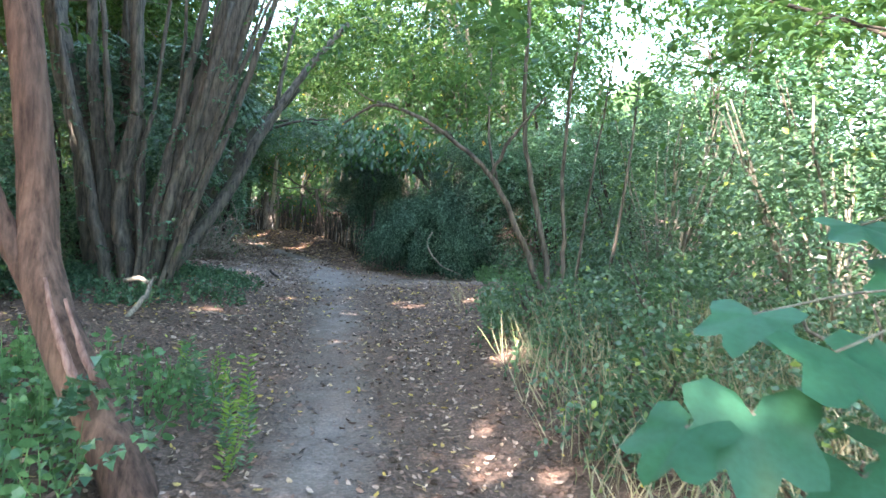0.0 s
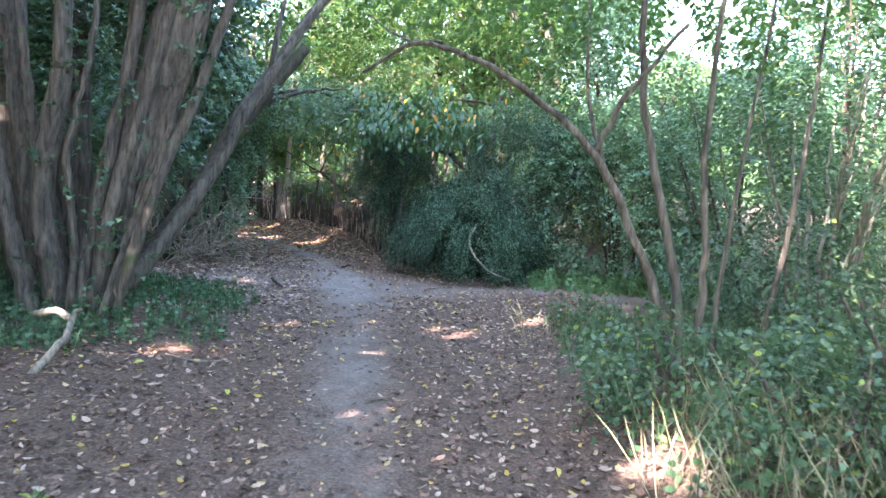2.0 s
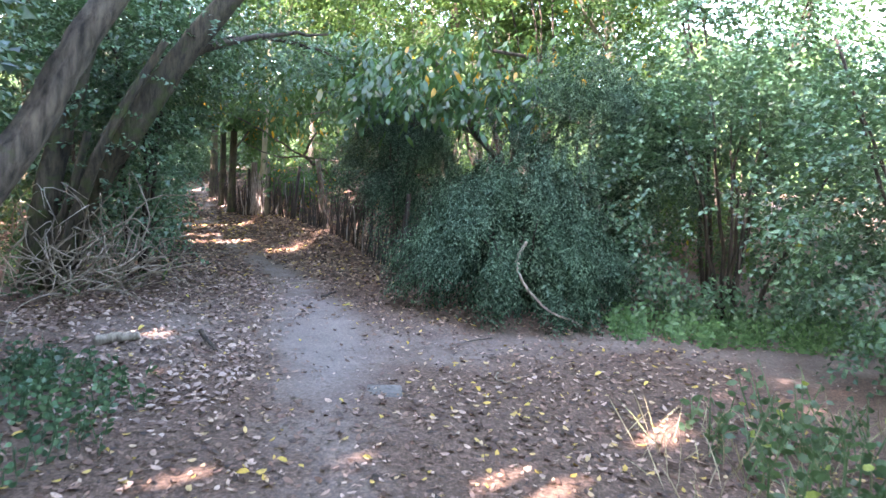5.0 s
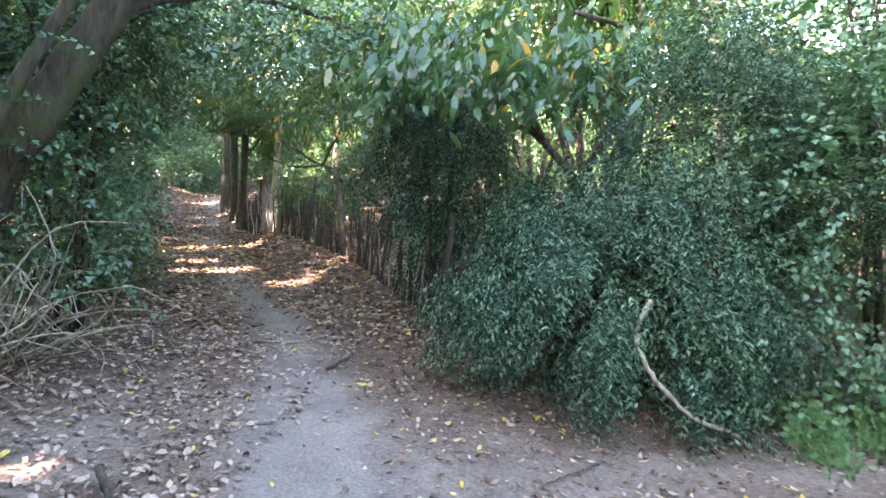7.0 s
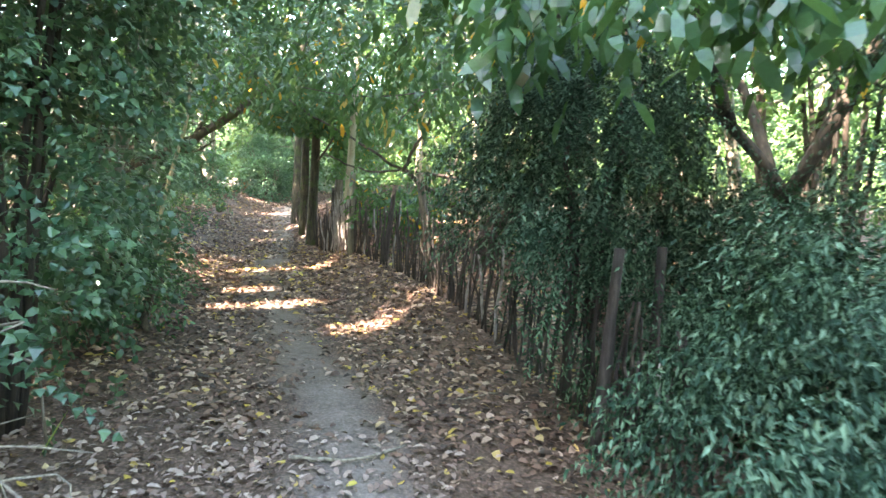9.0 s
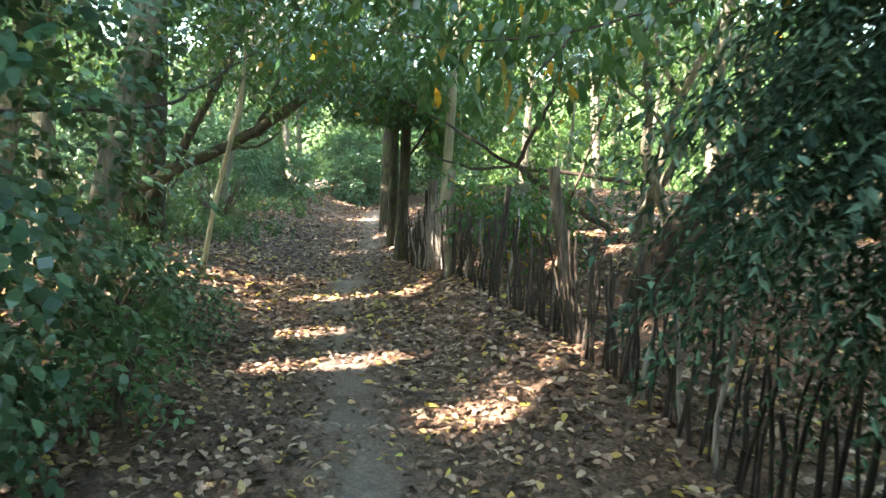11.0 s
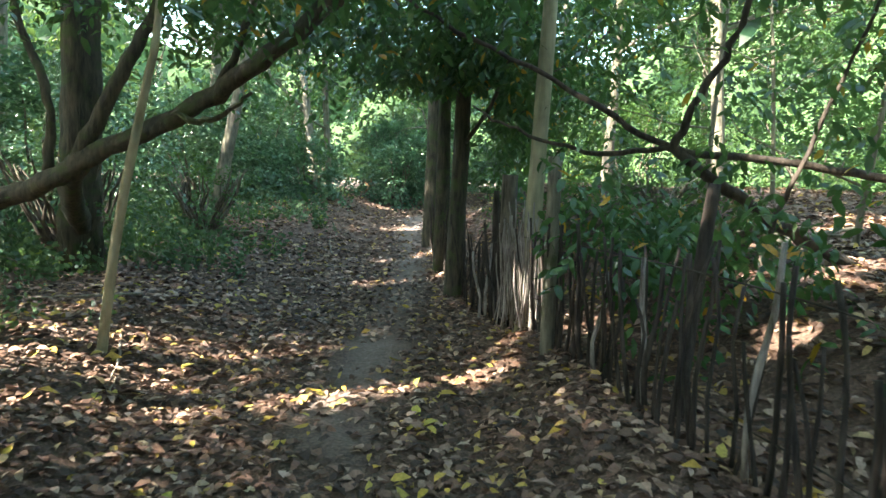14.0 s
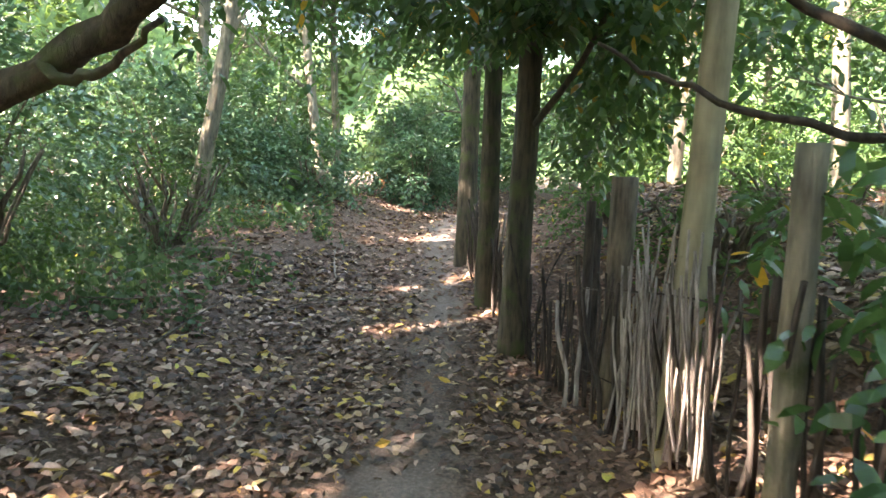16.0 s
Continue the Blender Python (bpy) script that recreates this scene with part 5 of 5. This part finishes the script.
lying("dead_branch", [(-3.42, 7.2, 0.42), (-3.25, 7.15, 0.46), (-3.1, 7.1, 0.42)], 0.028, 0.022, "bleached stub of the dead branch", DEADWOOD)
for k in range(46):
    u = rng.uniform()
    y = rng.uniform(15, 26) if k < 34 else rng.uniform(5, 14)
    x = np.interp(y, PATH_Y, PATH_X) + rng.choice([-1, 1]) * rng.uniform(0.5, 3.0)
    if k < 18:
        x, y = rng.uniform(-11, -8), rng.uniform(20, 25)
    a, n = rng.uniform(0, 6.28), rng.uniform(0.25, 0.6) * (1.8 if k < 18 else 1)
    pts = [(x + n * v * math.cos(a) + rng.normal(0, 0.03), y + n * v * math.sin(a) + rng.normal(0, 0.03), float(land(x + n * v * math.cos(a), y + n * v * math.sin(a))) + 0.02 + (0.25 * v * u if k < 18 else 0.0)) for v in (0, 0.5, 1.0)]
    lying("twig", pts, 0.012 if k < 18 else 0.008, 0.004, "dead grey-brown twig lying on the litter", DEADWOOD if k % 3 else BARK, "twig", "fallen twigs", 5)


for x, y, a, n in [(-3.0, 21.2, 0.3, 1.6), (-2.2, 24.2, -0.5, 2.0), (-3.9, 23.2, 0.9, 1.3), (-1.5, 22.9, 0.1, 1.8), (-11.6, 24.2, 0.15, 1.8), (-11.2, 22.9, -0.4, 1.6), (-2.4, 19.8, 0.6, 1.2), (-5.2, 23.3, 0.15, 1.4), (-4.9, 24.0, -0.2, 1.7), (-6.1, 25.0, 0.4, 1.2)]:
    pts = [(x + v * n * math.cos(a), y + v * n * math.sin(a) + 0.06 * math.sin(4 * v), float(land(x + v * n * math.cos(a), y + v * n * math.sin(a))) + 0.03 + 0.05 * v) for v in (0, 0.35, 0.7, 1.0)]
    lying("fallen_branch", pts, 0.035, 0.015, "grey-brown fallen branch lying on the leaf litter", BARK_GREY, "branch", "fallen branches")
pile = Wood()
for k in range(150):
    a = np.array([-4.6 + rng.normal(0, 0.28), 12.7 + rng.normal(0, 0.45), 0.1 + 0.5 * abs(rng.normal(0, 0.6))])
    d = np.array([rng.normal(0.3, 0.35), rng.normal(-0.25, 0.35), rng.uniform(0.05, 0.8)])
    pile.limb([a, a + d * 0.45 + rng.normal(0, 0.08, 3), a + d * 0.8 + rng.normal(0, 0.08, 3), a + d * 1.1 + [0, 0, -0.25]], rng.uniform(0.005, 0.011), 0.0025, sides=4, steps=3)
tagged(pile.make("brushwood", DEADWOOD), "grey heap of dry dead twigs", "brushwood", kind="stuff")


# ---- sycamore sapling by the start ----
def lobed_leaf(size):
    """A five-lobed sycamore leaf with a sunken rib along each lobe."""
    bm = bmesh.new()
    c = bm.verts.new((0, 0, 0))
    rim = []
    for k, (a, r) in enumerate([(-155, 0.3), (-132, 0.58), (-112, 0.74), (-95, 0.66), (-76, 0.58), (-60, 0.82), (-45, 0.95), (-32, 0.86), (-22, 0.68), (-11, 0.9), (0, 1.0), (11, 0.9), (22, 0.68), (32, 0.86), (45, 0.95), (60, 0.82), (76, 0.58), (95, 0.66), (112, 0.74), (132, 0.58), (155, 0.3)]):
        a = radians(a)
        rim.append(bm.verts.new((math.sin(a) * r * size, math.cos(a) * r * size * 0.95, (-0.06 if k % 5 == 0 else 0.03) * size - 0.12 * size * r * r)))
    for p, q in zip(rim, rim[1:]):
        bm.faces.new((c, q, p))
    me = bpy.data.meshes.new("leaf")
    bm.to_mesh(me)
    bm.free()
    me.materials.append(SYC)
    for q in me.polygons:
        q.use_smooth = True
    return me


SYC = leaf_material("sycamore_leaves", (0.03, 0.10, 0.06), (0.035, 0.12, 0.07), (0.05, 0.15, 0.08), rough=0.4, through_light=0.3)
syc = thing("sycamore_sapling", (1.5, 1.75, float(land(1.5, 1.75))), "sycamore sapling with broad blue-green lobed leaves", "sapling")
w = Wood()
w.limb([(1.5, 1.75, 0.1), (1.45, 1.7, 0.8), (1.3, 1.55, 1.25), (1.25, 1.5, 2.2)], 0.014, 0.006, sides=7, steps=5)
w.make("stem", BARK_GREY, syc)
blade = lobed_leaf(0.19)
for x, y, z, tilt, turn, size in [(0.62, 1.28, 1.12, 50, 165, 1.0), (0.5, 1.3, 1.08, 35, 120, 0.8), (0.78, 1.3, 1.25, 30, 200, 1.0), (0.66, 1.4, 1.3, 25, 140, 0.75), (0.92, 1.35, 1.22, 40, 220, 0.9), (0.86, 1.3, 1.0, 35, 170, 0.9), (1.0, 1.4, 1.05, 20, 200, 0.9), (1.15, 1.6, 1.4, 25, 150, 0.9), (1.05, 1.7, 1.5, 20, 180, 0.8)]:
    ob = new("leaf", blade)
    under(ob, syc)
    ob.matrix_basis = pose(x, y, z, 0, 0, turn) @ pose(0, 0, 0, -tilt, 0, 0) @ Matrix.Diagonal((size, size, size, 1))
    w = Wood()
    w.limb([(x, y, z), ((x + 1.3) / 2, (y + 1.55) / 2, z + 0.06), (1.33, 1.58, z + 0.03)], 0.003, 0.003, sides=4, steps=4)
    stalk = w.make("stalk", BARK_GREY)
    stalk.parent = ob
    stalk.matrix_parent_inverse = ob.matrix_basis.inverted()

# ---- bright plants at the left of the start ----
for x, y, h in [(-1.12, 3.75, 0.5), (-1.3, 3.95, 0.4), (-1.02, 3.45, 0.35), (-1.55, 4.4, 0.45), (-1.8, 4.7, 0.4), (-1.25, 4.3, 0.3)]:
    z = float(land(x, y))
    t = thing("weed_plant", (x, y, z), "upright yellow-green weed with narrow leaves", "weed", "upright weeds")
    for k in range(4):
        o = np.array([[x + rng.normal(0, 0.05), y + rng.normal(0, 0.05), z]])
        leaf_mesh("stalk", BRIGHT if k % 2 else WEED, t, sprays(o, np.array([[rng.normal(0, 0.12), rng.normal(0, 0.12), 1.0]]), h * rng.uniform(0.7, 1.1), 30, 0.06, 0.28, "plain", 0.0, 0.1, 0.0, False, spread=1.4))

# ---- torn stump where the path ends ----
w = Wood()
w.limb([(-13.95, 34.0, 0.3), (-13.9, 34.0, 0.75), (-13.85, 34.0, 1.15)], 0.24, 0.1, sides=12, steps=4, knots=0.16, flute=0.15)
# brown wood coloured orange for the sunlight that falls on it
tagged(w.make("stump", bark_material("sunlit_orange_wood", (0.16, 0.07, 0.03), (0.42, 0.22, 0.11), moss_at=0.9)), "orange-brown stump by the far bend, sun glow in its colour", "stump")

# ---- hanging laurel spray beside the fence ----
t = thing("hanging_laurel_spray", (-3.3, 17.5, 2.35), "drooping laurel twig with dying yellow leaves", "branch")
w = Wood()
w.limb([(-2.2, 18.6, 2.9), (-2.8, 18.0, 2.6), (-3.3, 17.5, 2.35), (-3.9, 17.2, 2.25), (-4.4, 17.0, 2.3)], 0.012, 0.004, sides=6, steps=5)
w.limb([(-2.8, 18.0, 2.6), (-3.0, 17.9, 2.35), (-3.14, 18.1, 2.2)], 0.008, 0.003, sides=6, steps=5)
w.limb([(-3.3, 17.5, 2.35), (-3.5, 17.4, 2.1), (-3.6, 17.4, 1.95)], 0.008, 0.003, sides=6, steps=5)
w.make("twig", BARK_DARK, t)
o = np.array([(-3.58, 17.4, 1.98), (-3.7, 17.35, 2.1), (-3.85, 17.3, 2.1), (-3.14, 18.15, 2.22), (-3.4, 17.5, 2.15), (-3.3, 17.55, 2.2), (-4.0, 17.2, 2.25), (-3.75, 17.4, 2.2), (-2.9, 18.0, 2.4)])
leaf_mesh("yellow_leaves", YELLOW, t, sprays(o, rng.normal(0, 1, o.shape) * [1, 1, 0.1], 0.1, 2, 0.13, 0.4, "long", hang=2.2, corridor=0.3, gaps=False))
o = np.array([(-4.0, 17.25, 2.35)]) + rng.normal(0, 1, (44, 3)) * [0.4, 0.25, 0.1]
o2 = np.array([(-3.2, 17.8, 2.5)]) + rng.normal(0, 1, (26, 3)) * [0.35, 0.3, 0.12]
o = np.concatenate((o, o2))
leaf_mesh("green_leaves", LAUREL, t, sprays(o, rng.normal(0, 1, o.shape) * [1, 1, 0.2], 0.3, 7, 0.12, 0.36, "long", hang=1.4, corridor=0.3, gaps=False))

# ---- leafy branch over the verge at the start ----
t = thing("overhanging_branch", (4.4, 3.6, 0.1), "thin dark branch with fresh green leaves over the verge", "branch")
for pts, r in [([(4.5, 3.3, 1.5), (3.3, 3.9, 2.3), (2.3, 4.2, 2.75), (1.3, 4.4, 3.0)], 0.03), ([(3.0, 4.0, 2.45), (2.5, 3.6, 2.5), (1.7, 3.2, 2.45)], 0.015)]:
    w = Wood()
    w.limb(pts, r, 0.006, sides=7, steps=6, wander=0.01)
    w.make("limb", BARK_DARK, t)
o = np.array([(1.9, 3.9, 2.65)]) + rng.normal(0, 1, (150, 3)) * [0.8, 0.6, 0.2]
leaf_mesh("leaves", FRESH, t, sprays(o, rng.normal(0, 1, o.shape) * [1, 1, 0.25], 0.4, 10, 0.085, 0.58, "oval", hang=0.2, flat=0.85, gaps=False))

# ---- torn wound on the leaning trunk ----
wound = bark_material("torn_sapwood", (0.16, 0.075, 0.055), (0.42, 0.25, 0.2), moss_at=0.95, scale=30)
lean = bpy.data.objects["leaning_tree"]
for pts, r in [([(-1.675, 3.15, 0.42), (-1.765, 3.17, 0.6), (-1.875, 3.22, 0.82), (-1.945, 3.27, 1.0)], 0.03), ([(-1.645, 3.2, 0.5), (-1.735, 3.22, 0.68), (-1.845, 3.27, 0.9)], 0.022)]:
    w = Wood()
    w.limb(pts, r, 0.008, sides=8, steps=5, knots=0.15)
    torn = w.make("torn_wood", wound)
    torn.parent = next(o for o in lean.children if o.name.startswith("trunk"))
    tagged(torn, "torn reddish sapwood")

lying("twig", [(-3.19, 14.19, 0.03), (-2.85, 14.28, 0.03), (-2.65, 14.55, 0.03)], 0.012, 0.006, "pale bare twig lying across the path", DEADWOOD, "twig", "fallen twigs", 6)
lying("twig", [(-2.38, 13.54, 0.03), (-2.34, 13.72, 0.03), (-2.29, 13.91, 0.03)], 0.016, 0.01, "short dark stick lying on the path", BARK_DARK, "twig", "fallen twigs", 6)
lying("twig", [(1.46, 12.5, 0.03), (1.85, 12.7, 0.05), (2.23, 12.92, 0.04)], 0.011, 0.005, "long pale twig lying across the side path", DEADWOOD, "twig", "fallen twigs", 6)
lying("log_piece", [(-3.62, 11.1, float(land(-3.6, 11.1)) + 0.04), (-3.5, 11.2, float(land(-3.5, 11.2)) + 0.05), (-3.38, 11.32, float(land(-3.4, 11.3)) + 0.04)], 0.045, 0.035, "short grey piece of rotten log on the litter", DEADWOOD, "log")
lying("dark_stick", [(-2.95, 11.5, float(land(-2.95, 11.5)) + 0.09), (-2.86, 11.4, float(land(-2.86, 11.4)) + 0.05), (-2.72, 11.24, float(land(-2.7, 11.2)) + 0.02)], 0.022, 0.012, "short dark crooked stick among dead leaves", BARK_DARK, "stick")
bm = bmesh.new()
bmesh.ops.create_cube(bm, size=1.0, matrix=Matrix.Diagonal((0.25, 0.36, 0.05, 1)))
bmesh.ops.bevel(bm, geom=bm.edges[:], offset=0.008, segments=2, affect="EDGES")
slab_mesh = bpy.data.meshes.new("stone_slab")
bm.to_mesh(slab_mesh)
bm.free()
slab_mesh.materials.append(STONE)
slab = new("stone_slab", slab_mesh)
slab.matrix_world = pose(-1.31, 10.55, float(land(-1.31, 10.55)) - 0.017, 1, -1, 8)
tagged(slab, "small worn grey stone slab sunk in the path", "slab")
